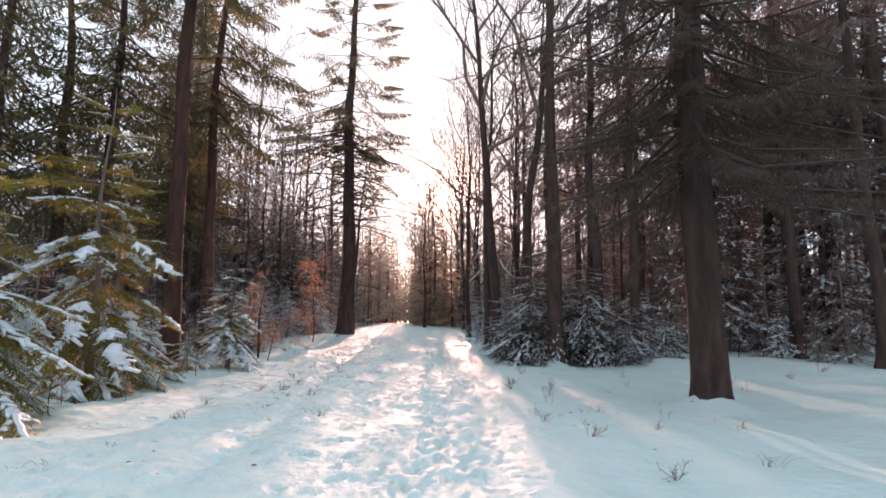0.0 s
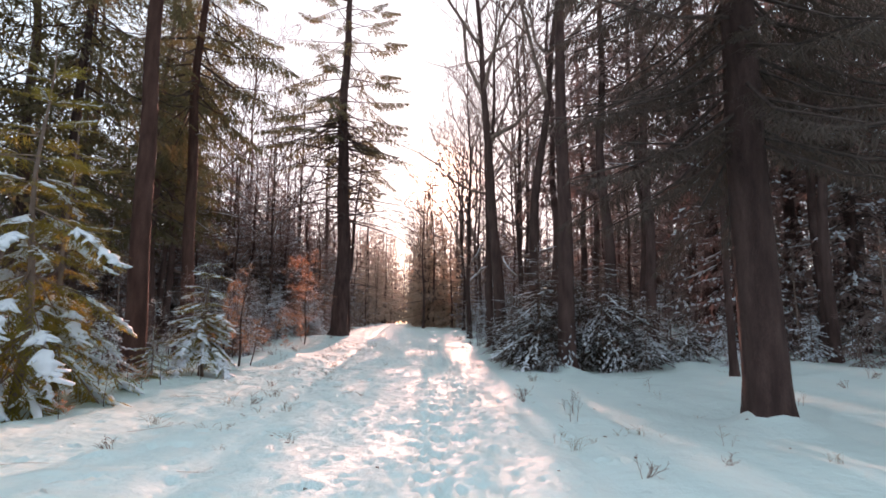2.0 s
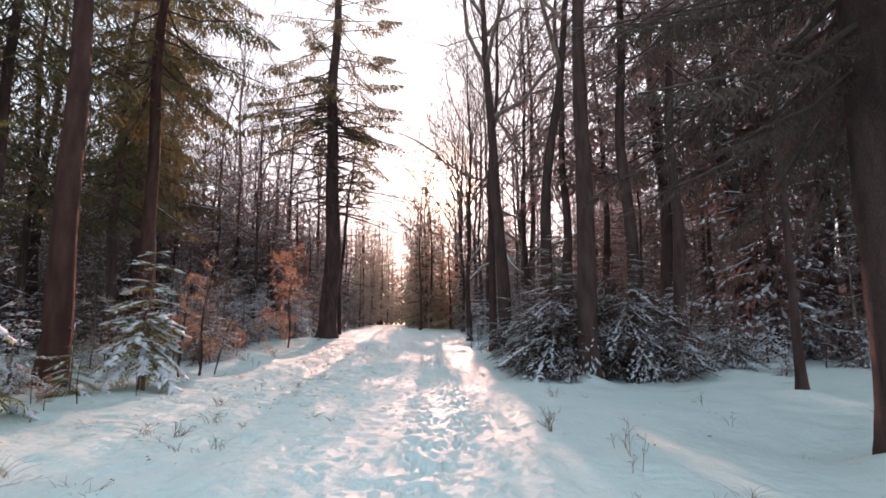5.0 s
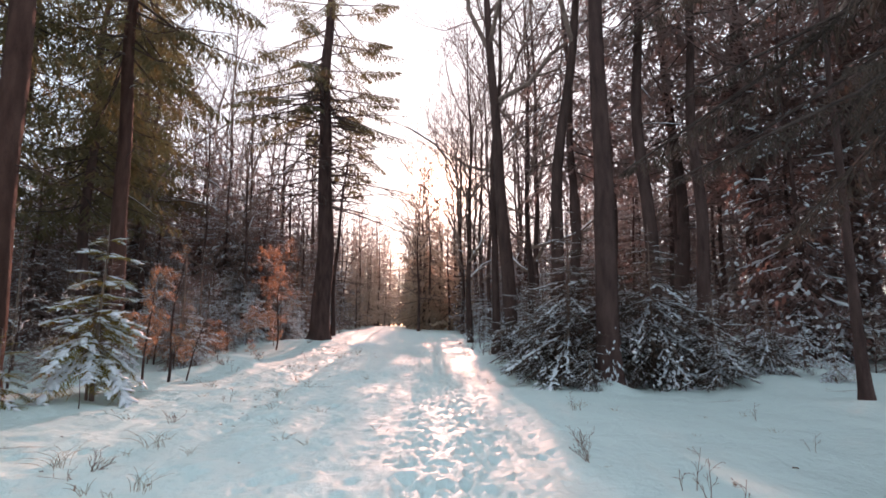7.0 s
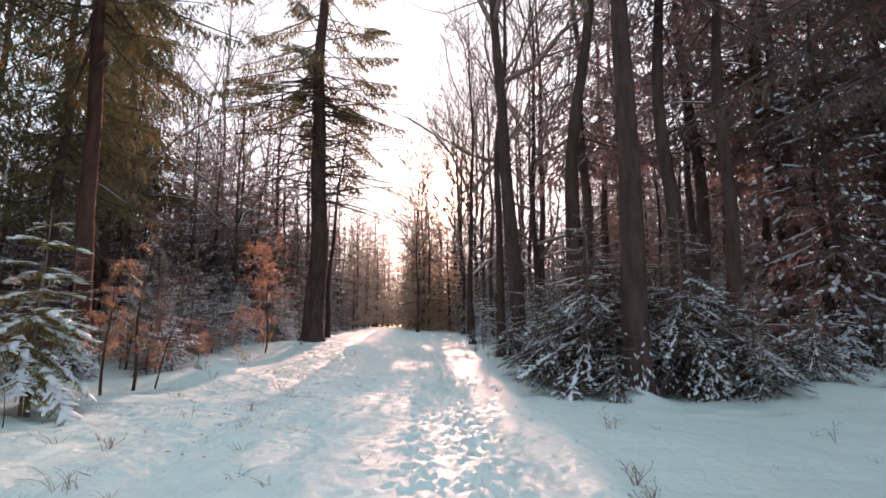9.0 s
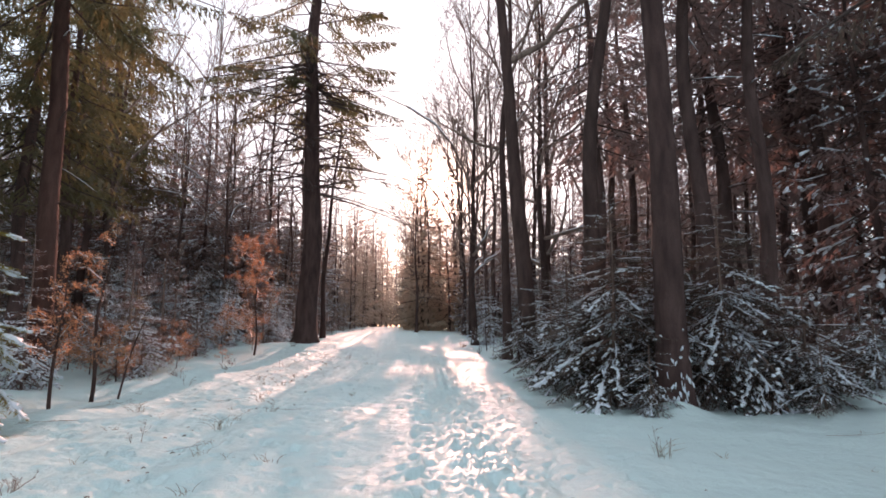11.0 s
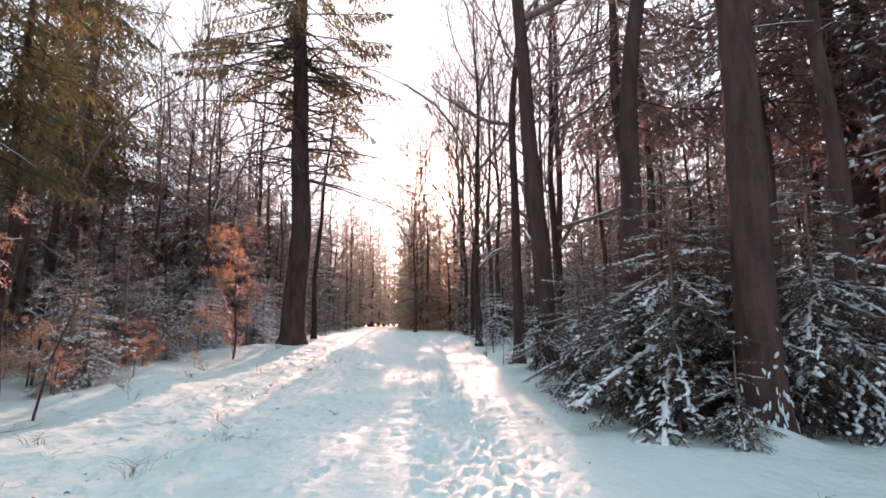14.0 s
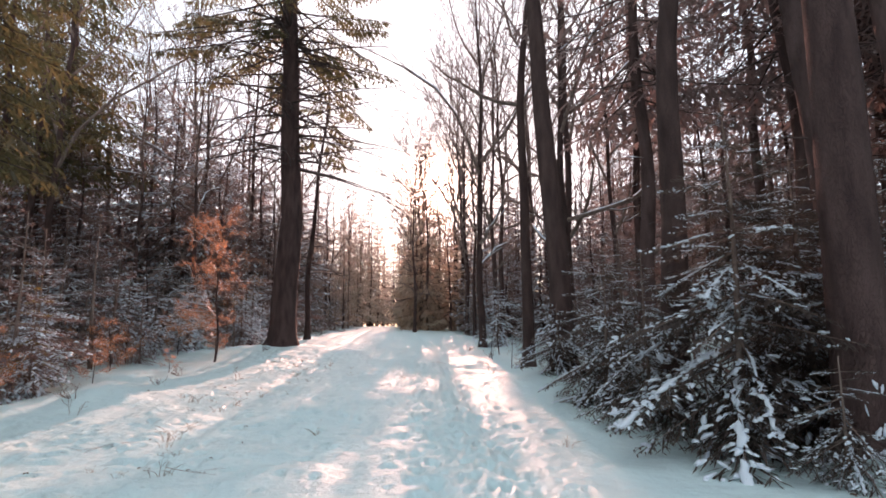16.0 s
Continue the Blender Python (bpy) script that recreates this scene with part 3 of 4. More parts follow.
# trees that stand by the road: x, y
L1, L2, L3, L4, LT = (-4.25, 37.4), (-7.4, 17.4), (-9.2, 25.2), (-18.4, 45.4), (-4.55, 45.2)
R0, R1, R2, RB, RT = (6.12, 10.75), (4.5, 27.4), (5.45, 19.9), (5.0, 23.0), (9.2, 16.6)
MOUNDS = [(*L1, 0.42, 2.2), (*L2, 0.22, 1.3), (*R1, 0.26, 1.0), (*R0, 0.36, 0.36), (6.3, 10.2, -0.15, 1.7), (R2[0] - 0.1, R2[1] - 0.3, 0.28, 0.36), (*RT, 0.05, 0.4), (*LT, 0.2, 1.5), (*L3, 0.1, 0.9),
          (-5.2, 26.0, 0.22, 0.8), (-6.4, 29.5, 0.2, 0.7), (-6.2, 24.0, 0.16, 0.5), (-5.0, 19.5, 0.10, 0.6), (7.9, 25.0, 0.2, 1.4), (11.5, 21.0, 0.2, 1.5), (-8.5, 22.0, 0.15, 1.0)]


def ground_z(x, y):
    x, y = np.asarray(x, dtype=float), np.asarray(y, dtype=float)
    z = -0.08 + 0.027 * np.clip(y - 22, 0, 58)
    z = z + 0.022 * np.clip(np.abs(x) - 6, 0, 30)
    z = z + 0.10 * (lattice(x, y, 3.1) - 0.5) + 0.05 * (lattice(x + 7, y, 1.1) - 0.5)
    off = np.clip((np.abs(x - 0.2) - 3.0) / 3.0, 0, 1)
    z = z + off * (0.16 * (lattice(x, y + 9, 1.9) - 0.45) + 0.08 * (lattice(x + 3, y, 0.6) - 0.5))
    for mx, my, h, s in MOUNDS:
        z = z + h * np.exp(-((x - mx) ** 2 + (y - my) ** 2) / (2 * s * s))
    return z


def gz(x, y):
    return float(ground_z(x, y))


def trodden(y):
    """The middle of the trodden strip."""
    return np.interp(y, [0, 4.6, 12, 19, 25, 40, 80], [0.1, 0.35, 0.95, 1.35, 1.35, 0.6, -0.3])


def steps_to(start, first, grow, end):
    out, p, s = [], start, first
    while abs(p) < end:
        p += s
        s *= grow
        out.append(p)
    return out


xs = np.array(sorted(list(np.arange(-1.2, 2.8, 0.05)) + list(np.arange(-6.4, -1.2, 0.07)) + list(np.arange(2.8, 8, 0.12)) + steps_to(8, 0.16, 1.13, 1500) + steps_to(-6.4, -0.12, 1.13, 1500)))
ys = np.array(sorted(list(np.arange(2.4, 24, 0.062)) + list(np.arange(24, 40, 0.13)) + steps_to(40, 0.2, 1.08, 2500) + steps_to(2.4, -0.1, 1.2, 1500)))
GX, GY = np.meshgrid(xs, ys)
GZ = ground_z(GX, GY)
worn = 0.35 + 0.65 * np.clip((2.2 - GX) / 1.5, 0, 1)
GZ += worn * (0.075 * (lattice(GX, GY, 0.45) - 0.5) + 0.035 * (lattice(GX + 5, GY, 0.2) - 0.5))


def dent(cx, cy, length, width, heading, depth):
    """One foot- or hoofprint: a hollow with a low rim."""
    r = max(length, width) * 2.2
    i0, i1 = np.searchsorted(xs, (cx - r, cx + r))
    j0, j1 = np.searchsorted(ys, (cy - r, cy + r))
    if i1 <= i0 or j1 <= j0:
        return
    dx, dy = GX[j0:j1, i0:i1] - cx, GY[j0:j1, i0:i1] - cy
    c, s = math.cos(heading), math.sin(heading)
    q = ((dx * c + dy * s) / width) ** 2 + ((-dx * s + dy * c) / length) ** 2
    GZ[j0:j1, i0:i1] += -depth * np.exp(-q ** 2 * 0.9) + depth * 0.35 * np.exp(-((np.sqrt(q) - 1.5) ** 2) * 5)


foot_rng = np.random.default_rng(21)
for _ in range(2900):
    fy = foot_rng.uniform(2.6, 34)
    fx = trodden(fy) + foot_rng.normal(0, 0.5)
    dent(fx, fy, foot_rng.uniform(0.05, 0.10), foot_rng.uniform(0.032, 0.055), foot_rng.normal(0, 0.5), foot_rng.uniform(0.014, 0.05))
for lane, spread_x, count in ((-1.9, 0.6, 520), (-3.4, 0.8, 620), (2.6, 0.5, 60), (-0.6, 0.4, 220)):
    for _ in range(count):
        fy = foot_rng.uniform(4, 36)
        dent(lane + foot_rng.normal(0, spread_x), fy, foot_rng.uniform(0.06, 0.13), foot_rng.uniform(0.04, 0.07), foot_rng.normal(0, 0.6), foot_rng.uniform(0.02, 0.075))
# two lines of deep paw and boot prints that walk side by side
for lane, stride, start in ((1.12, 0.36, 13.0), (1.36, 0.42, 13.2), (0.30, 0.38, 6.0)):
    fy, k = start, 0
    while fy < 33:
        dent(lane + (0.09 if k % 2 else -0.09) + (fy - start) * 0.035, fy, 0.14, 0.07, 0.1, 0.085)
        fy, k = fy + stride * foot_rng.uniform(0.85, 1.15), k + 1
# a shallow old wheel rut along each side of the road
for rut in (-2.3, 2.0):
    GZ -= 0.05 * np.exp(-((GX - rut - 0.15 * np.sin(GY * 0.2)) / 0.22) ** 2) * (GY > 2) * (GY < 70)
nx, ny = len(xs), len(ys)
idx = np.arange(nx * ny).reshape(ny, nx)
quads = np.stack([idx[:-1, :-1], idx[:-1, 1:], idx[1:, 1:], idx[1:, :-1]], -1).reshape(-1, 4)
gm = bpy.data.meshes.new("ground")
gm.vertices.add(nx * ny)
gm.vertices.foreach_set("co", np.stack([GX, GY, GZ], -1).ravel())
gm.loops.add(quads.size)
gm.loops.foreach_set("vertex_index", quads.ravel())
gm.polygons.add(len(quads))
gm.polygons.foreach_set("loop_start", np.arange(0, quads.size, 4))
gm.polygons.foreach_set("use_smooth", np.ones(len(quads), dtype=bool))
gm.materials.append(M_SNOW)
gm.update(calc_edges=True)
gm.validate()
ground = tagged(new("ground", gm), "snow-covered forest floor with a trodden footpath through it", "ground", kind="structure")


def put(ob, x, y, spin=0.0, sx=1.0, sz=None, sink=0.0):
    ob.matrix_basis = spot(x, y, spin, sx, sz, sink)
    return ob


def spot(x, y, spin=0.0, sx=1.0, sz=None, sink=0.0):
    return pose(x, y, gz(x, y) - sink, 0, 0, spin) @ Matrix.Diagonal((sx, sx, sz or sx, 1))


# ---- trees beside the road ----
put(tall_spruce("old spruce with a thick brown trunk in a snow mound", 30, 0.37, 4.7, 4.8, 260, FINE_BOUGHS, M_THICKET, 1, dead=6, bark=M_BARK_BACKLIT, group="roadside spruces", lowest_dead=5.5, flare=0.06, wander=0.03), *R0, 0, sink=0.2)
put(tall_spruce("old spruce with red-brown bark beside snowy saplings", 29, 0.30, 13.5, 4.0, 90, NEAR_BOUGHS, M_NEEDLE, 2, dead=12, bark=M_BARK_RED, group="roadside spruces", lowest_dead=3.0), *L2, 10)
put(tall_spruce("old spruce with long hanging green boughs", 28, 0.29, 10.5, 4.8, 100, NEAR_BOUGHS, M_NEEDLE, 3, dead=16, bark=M_BARK_RED, group="roadside spruces", lowest_dead=3.0), *L3, 75)
put(tall_spruce("tall old spruce at the snowy road bank with bare lower limbs", 33, 0.55, 12.5, 5.6, 140, SPARSE_BOUGHS, M_NEEDLE, 4, dead=120, bark=M_BARK_BACKLIT, stout=1.2, group="roadside spruces", gaps=0.22, lowest_dead=7.5, longest=6.0), *L1, 0)
put(tall_spruce("thick old spruce standing deeper among the trees", 30, 0.44, 10.0, 5.6, 180, MID_BOUGHS, M_NEEDLE, 5, dead=18, group="roadside spruces"), *L4, 0)
put(tall_spruce("thin leaning spruce with few boughs beside a thick trunk", 19, 0.17, 11.5, 2.4, 40, FAR_BOUGHS, M_NEEDLE, 6, dead=50, bark=M_BARK_BACKLIT, stout=1.3, bow=(1.0, 0.5), sides=10, gaps=0.3, longest=3.2), *LT, 0)
put(trunk_snow(bare_tree("leafless beech with a dark trunk rising from spruces", 26, 0.31, 0.46, 9, 11, bow=(0.3, 0.0), group="roadside beeches", wander=0.03, bark=M_BARK_BACKLIT), 0.31, 72, radians(-90), 1.5, 34), *R2, 0)
put(trunk_snow(bare_tree("leafless beech with snow blown on its foot", 27, 0.30, 0.36, 13, 12, bow=(-1.6, 0.3), group="roadside beeches", low_limbs=0, reach=0.42, wander=0.06), 0.30, 71, radians(-150), 1.6, 40), *R1, 0)
put(bare_tree("slimmer leafless beech close behind another", 25, 0.20, 0.40, 9, 13, bow=(-0.9, 0.4), group="roadside beeches", low_limbs=1), R1[0] + 0.15, R1[1] + 4.2, 140)
put(bare_tree("leafless beech with a leaning curved trunk", 25, 0.24, 0.36, 9, 14, bow=(-2.2, 0.8), group="roadside beeches"), *RB, 200)
put(bare_tree("thin leafless tree in open snow", 15, 0.115, 0.45, 7, 15, bow=(0.1, 0.4), sides=10, bark=M_BARK_BACKLIT, wander=0.04, bits=(5, 4, 2)), *RT, 0)

# ---- young spruces ----
put(young_spruce("tall young spruce with snow-laden lower boughs", 6.9, 2.4, 101, 0.9, gap=0.40, ragged=0.3, power=0.47, droop=-40), -6.75, 12.1, 20)
put(young_spruce("slim young spruce crowded beside a larger one", 5.8, 1.8, 102, 0.6, gap=0.38, ragged=0.35, power=0.55, droop=-35), -6.9, 13.3, 60)
put(young_spruce("young spruce with drooping boughs under thick snow", 4.6, 2.3, 103, 0.8, ragged=0.35, droop=-34), -6.6, 8.4, 0)
put(young_spruce("small spruce bent into a mound by snow", 1.75, 1.35, 104, 0.6, LADEN_BOUGHS, SLAB_BOUGHS, lowest=0.42, gap=0.12, power=0.35, droop=-58), -5.8, 18.0, 0, 1.1)
put(young_spruce("thin spruce top with a few snowy whorls", 3.5, 1.35, 105, 0.9, LADEN_BOUGHS, lowest=0.46, gap=0.40, power=0.5, droop=-8), -5.72, 18.05, 30)
put(young_spruce("low spruce weighed down beside a trunk", 1.3, 1.0, 106, 0.9), -6.4, 16.4, 90)
put(young_spruce("small sunlit spruce with snowy whorls at the wood edge", 2.7, 1.0, 117, 0.5, gap=0.3, droop=-12), -7.5, 27.0, 30)
DARK = dict(needles=M_THICKET, gap=0.19, templates=DARK_BOUGHS, heavy=DARK_LADEN, ragged=0.5, power=0.65)
put(young_spruce("dark young spruce with snow patches at a beech foot", 4.5, 1.6, 107, 0.5, **DARK), 4.8, 20.95, 0)
put(young_spruce("low drooping spruce with snow lumps beside a beech", 1.15, 0.95, 118, 0.9, **{**DARK, "droop": -30}), 4.8, 19.45, 0)
put(young_spruce("dark young spruce with long snow-covered side boughs", 4.2, 2.0, 108, 0.7, **{**DARK, "droop": -30}), 6.95, 20.6, 50)
put(young_spruce("dark young spruce behind other spruces", 3.8, 1.7, 109, 0.4, **DARK), 6.6, 22.2, 120)
put(young_spruce("small dark spruce in a thicket", 2.6, 1.3, 110, 0.4, **DARK), 8.4, 21.4, 200)
put(young_spruce("small snowy spruce at a thicket edge", 2.0, 1.05, 111, 0.6, **DARK), 9.9, 20.3, 40)
put(young_spruce("young spruce growing close to the road", 3.0, 1.4, 112, 0.35, **DARK), 4.5, 24.6, 70)
put(young_spruce("low drooping spruce at the road edge", 1.6, 1.1, 113, 0.5, **DARK), 4.3, 27.2, 10)
put(young_spruce("dark spruce filling a gap between trunks", 3.4, 1.5, 114, 0.3, **DARK), 5.6, 21.3, 300)
put(young_spruce("dark young spruce under leafless beeches", 3.2, 1.5, 115, 0.3, **DARK), 5.5, 26.2, 140)
put(young_spruce("low spruce half buried at a thicket edge", 1.4, 0.9, 116, 0.8, **DARK), 7.9, 19.3, 250)
put(young_spruce("dark spruce squeezed behind a beech trunk", 3.7, 1.6, 121, 0.4, **DARK), 5.75, 21.0, 80)
put(young_spruce("ragged dark spruce at the road side of a thicket", 2.7, 1.25, 122, 0.5, **DARK), 4.35, 22.6, 190)
put(young_spruce("low ragged spruce with bent snowy boughs", 2.3, 1.4, 123, 0.6, **{**DARK, "droop": -30}), 8.5, 20.4, 15)

small = [young_spruce("small frosted spruce among tree trunks", 3.4, 1.35, 120 + i, 0.6, SHRUB_BOUGHS, SHRUB_BOUGHS, "frosted undergrowth spruces", needles=M_DARK, gap=0.26, ragged=0.4, joined=True) for i in range(3)]
frosted = [young_spruce("small spruce white with frost and snow", 3.2, 1.4, 130 + i, 1.0, FROSTED_BOUGHS, FROSTED_BOUGHS, "white undergrowth spruces", needles=M_DARK, gap=0.24, ragged=0.35, joined=True, droop=-35) for i in range(2)]
for i, (px, py, size) in enumerate(((-9.0, 40.5, 1.2), (-7.6, 44.0, 1.1), (-10.4, 45.5, 1.4), (-6.6, 41.5, 0.9), (-8.2, 28.6, 0.7), (-11.6, 33.2, 1.1), (-9.4, 35.2, 0.9), (-13.4, 38.2, 1.3), (-6.9, 26.2, 0.5), (-8.0, 23.0, 0.6), (-7.3, 16.0, 0.5), (-12.4, 48.5, 1.3), (-8.6, 50.5, 1.2), (9.2, 24.6, 0.8), (11.0, 25.4, 0.9), (12.2, 22.0, 0.6), (15.2, 24.2, 0.7), (7.2, 24.0, 0.9), (14.2, 20.0, 0.5), (10.6, 19.0, 0.4), (17.4, 23.6, 0.6), (6.6, 34.5, 0.9), (5.4, 41.0, 0.9), (-8.8, 36.1, 0.85), (-8.0, 37.2, 0.75), (-6.8, 40.4, 0.85), (-11.8, 38.9, 0.95), (-7.0, 45.1, 1.1))):
    where = pose(px, py, gz(px, py), 0, 0, 137.0 * i) @ Matrix.Scale(size, 4)
    if i < 2:
        frosted[i].matrix_basis = where
    else:
        copy_thing(frosted[i % 2], where)
SMALL_SPOTS = [(-10.6, 41.0), (-9.2, 48.5), (-6.9, 39.6), (-12.6, 36.5), (-8.0, 28.0), (-13.5, 30.0), (-11.0, 23.5), (-9.0, 33.5), (-15.5, 40.0), (-6.3, 44.5), (-14.0, 47.0), (-7.0, 53.0),
               (11.3, 22.2), (12.8, 24.6), (9.6, 25.0), (7.6, 26.8), (5.9, 31.0), (8.0, 33.5), (14.5, 21.0), (16.5, 25.5), (11.4, 29.5), (6.0, 38.0), (20.0, 24.0), (13.8, 17.6), (8.9, 41.0), (17.0, 32.0), (22.0, 30.0), (12.4, 26.6), (14.0, 30.5), (18.6, 27.2), (15.6, 18.4), (24.0, 33.0), (19.8, 36.0), (10.4, 36.4), (8.4, 37.5), (21.5, 20.5), (13.0, 33.2), (-7.4, 26.4), (-8.8, 24.2), (-7.9, 33.0), (-9.8, 29.6), (-11.4, 38.5), (-8.4, 43.5), (-13.2, 41.0), (-10.8, 35.0), (-7.2, 47.0), (-11.8, 31.0), (-9.0, 21.8), (-8.6, 31.4), (-10.0, 37.2), (-12.0, 44.0), (-6.0, 48.5), (-17.0, 26.0), (-5.6, 58.0), (-6.6, 61.0), (-5.2, 64.0), (-6.0, 68.0), (-4.8, 72.0), (-7.4, 56.0), (-5.4, 76.0), (-4.2, 80.0), (-6.8, 65.0), (-6.2, 54.5), (-9.6, 14.6), (-10.8, 18.5), (5.4, 26.0)]
place_rng = np.random.default_rng(77)
for i, (px, py) in enumerate(SMALL_SPOTS):
    size = place_rng.uniform(0.45, 1.15) if i > 11 else place_rng.uniform(0.9, 1.4)
    where = spot(px, py, place_rng.uniform(0, 360), size)
    if i < 3:
        small[i].matrix_basis = where
    else:
        copy_thing(small[i % 3], where)

# ---- saplings ----
put(beech_sapling("young beech with dry orange leaves beside a thick trunk", 5.4, 201, limbs=38, reach=0.44, low=0.14, thick=0.008, leaf_size=0.030), -5.8, 33.9, 0)
put(beech_sapling("thin dark beech with a few orange leaves", 3.7, 202, limbs=10, lean=(0.25, 0.0), reach=0.3), -5.9, 21.8, 0)
put(beech_sapling("forked leafless sapling in snow", 2.0, 203, leaf=False, lean=(0.6, 0), limbs=7, reach=0.5, name="bare_sapling"), -5.65, 22.4, 0)
put(beech_sapling("young beech with orange leaves behind a snowy spruce", 3.0, 204, limbs=16, reach=0.22, lean=(0.1, 0)), -6.1, 20.9, 0)
low = beech_sapling("low beech shoots with dry orange leaves", 1.5, 205, limbs=12, reach=0.5, leaf_size=0.030, low=0.1, group="beech shoots")
put(low, -7.2, 25.5, 0)
for px, py, s in ((-8.2, 26.2, 1.1), (-6.6, 28.0, 0.7), (-7.6, 30.5, 1.0), (-6.4, 24.3, 0.6), (-6.3, 35.5, 0.8), (-7.8, 36.0, 1.1), (-6.4, 31.6, 0.5), (-10.0, 28.0, 1.2), (-9.6, 32.1, 0.8), (-8.4, 31.1, 0.85), (-8.2, 32.8, 0.9), (-9.5, 35.2, 0.6), (-9.0, 27.4, 1.0)):
    copy_thing(low, spot(px, py, place_rng.uniform(0, 360), s))
for px, py, s in ((-6.0, 10.0, 0.35), (-5.9, 14.9, 0.4), (-6.5, 15.4, 0.45), (-5.6, 11.4, 0.3)):
    copy_thing(low, spot(px, py, place_rng.uniform(0, 360), s))
bare_low = beech_sapling("leafless thin undergrowth sapling white with rime", 2.4, 206, leaf=False, limbs=9, reach=0.45, name="bare_sapling", group="leafless undergrowth", wood=M_FROST)
put(bare_low, -8.6, 20.0, 0)
for px, py, s in ((-9.4, 18.0, 1.3), (-8.4, 26.8, 1.2), (-8.0, 37.8, 1.5), (-10.2, 42.6, 1.8), (-12.0, 20.0, 1.6), (-11.0, 16.4, 1.4), (10.0, 22.6, 1.0), (13.0, 28.0, 1.6), (15.6, 26.0, 1.5), (11.6, 31.4, 1.7), (7.4, 32.0, 1.4), (18.0, 24.4, 1.4), (-9.6, 24.0, 1.2), (-5.8, 9.4, 0.35), (-5.5, 12.6, 0.3), (-5.9, 15.8, 0.4), (-6.9, 15.0, 0.5), (-5.4, 17.0, 0.3), (-6.9, 18.6, 0.6), (-7.0, 42.0, 1.4), (-11.2, 40.5, 2.0), (-12.0, 34.0, 1.8), (8.4, 23.4, 1.1), (10.6, 26.5, 1.3), (12.6, 20.0, 0.6), (14.2, 23.2, 0.8), (16.4, 20.8, 0.7), (9.2, 30.0, 1.6), (5.2, 33.5, 1.2), (4.6, 36.5, 0.8), (18.5, 22.0, 0.8), (3.9, 34.0, 0.5), (4.0, 31.0, 0.45)):
    copy_thing(bare_low, spot(px, py, place_rng.uniform(0, 360), s))

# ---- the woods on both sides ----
left_kinds = [tall_spruce("tall spruce in the woods with snow-dusted boughs", 24 + i, 0.22, 5.0 + 1.5 * i, 3.4, 80, DUSTED_BOUGHS, M_HAZED, 300 + i, h_gap=0.2, dead=22, group="woodland spruces", sides=10) for i in range(4)]
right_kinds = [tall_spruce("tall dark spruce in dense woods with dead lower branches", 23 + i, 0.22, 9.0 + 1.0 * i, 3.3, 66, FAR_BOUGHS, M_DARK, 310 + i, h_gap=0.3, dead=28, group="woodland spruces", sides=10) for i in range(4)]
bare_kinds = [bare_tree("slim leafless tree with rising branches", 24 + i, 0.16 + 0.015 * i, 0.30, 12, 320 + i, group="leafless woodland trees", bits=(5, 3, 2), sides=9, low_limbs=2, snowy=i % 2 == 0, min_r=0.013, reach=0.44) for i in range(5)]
low_kinds = [tall_spruce("dense spruce with boughs almost to the snow", 18 + 3 * i, 0.16, 1.2 + 0.5 * i, 2.8, 105, DUSTED_BOUGHS, (M_HAZED, M_DARK)[i % 2], 340 + i, dead=4, group="low-boughed spruces", sides=8) for i in range(3)]
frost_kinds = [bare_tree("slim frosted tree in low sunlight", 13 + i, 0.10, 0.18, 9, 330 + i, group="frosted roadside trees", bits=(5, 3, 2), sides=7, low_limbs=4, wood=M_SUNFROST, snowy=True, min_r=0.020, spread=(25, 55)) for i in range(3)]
right_mid = [tall_spruce("tall dark spruce at the wood edge with dead lower branches", 22 + i, 0.22, 8.0 + 1.5 * i, 3.4, 60, MID_BOUGHS, M_DARK, 350 + i, h_gap=0.15, gaps=0.12, dead=26, group="woodland spruces", sides=12) for i in range(3)]
left_mid = [tall_spruce("tall spruce at the wood edge with green boughs", 23 + i, 0.22, 6.0 + 1.5 * i, 3.6, 85, MID_BOUGHS, M_NEEDLE, 360 + i, h_gap=0.2, dead=22, group="woodland spruces", sides=12) for i in range(3)]
used_kinds = set()
taken = [L1, L2, L3, L4, LT, R0, R1, R2, RB, RT]


def plant(kind, x, y, s=1.0, sz=None):
    where = spot(x, y, place_rng.uniform(0, 360), s, sz)
    taken.append((x, y))
    if kind.name not in used_kinds:
        used_kinds.add(kind.name)
        kind.matrix_basis = where
    else:
        copy_thing(kind, where)


# trees that can be told apart
for x, y, s in ((5.75, 55.8, 1.0), (6.8, 46.9, 1.0), (5.75, 43.3, 0.8), (8.6, 39.0, 1.1), (7.3, 35.5, 0.9), (9.6, 46.0, 1.15), (7.6, 60.0, 1.1), (10.5, 54.0, 1.1), (6.4, 65.0, 1.0), (4.6, 40.7, 0.95), (6.3, 61.0, 1.0), (7.6, 78.0, 0.95), (8.8, 69.0, 1.1), (12.5, 62.0, 1.2), (6.9, 76.0, 1.0), (11.5, 41.0, 1.0), (5.6, 50.5, 0.75)):
    plant(bare_kinds[len(taken) % 5], x, y, s)
for x, y, s in ((-12.5, 42.0, 0.8), (-15.0, 39.5, 0.85), (-10.3, 43.5, 0.7), (-19.0, 56.0, 1.1), (-9.0, 62.0, 0.9), (-7.9, 51.0, 0.7), (-10.5, 55.0, 0.95), (-13.5, 63.0, 1.15), (-15.5, 54.0, 1.0), (-22.0, 50.0, 1.05), (-6.9, 70.0, 0.9), (-17.0, 60.0, 1.2), (-11.4, 47.6, 0.85), (-25.0, 56.0, 1.2)):
    plant(bare_kinds[len(taken) % 5], x, y, s)
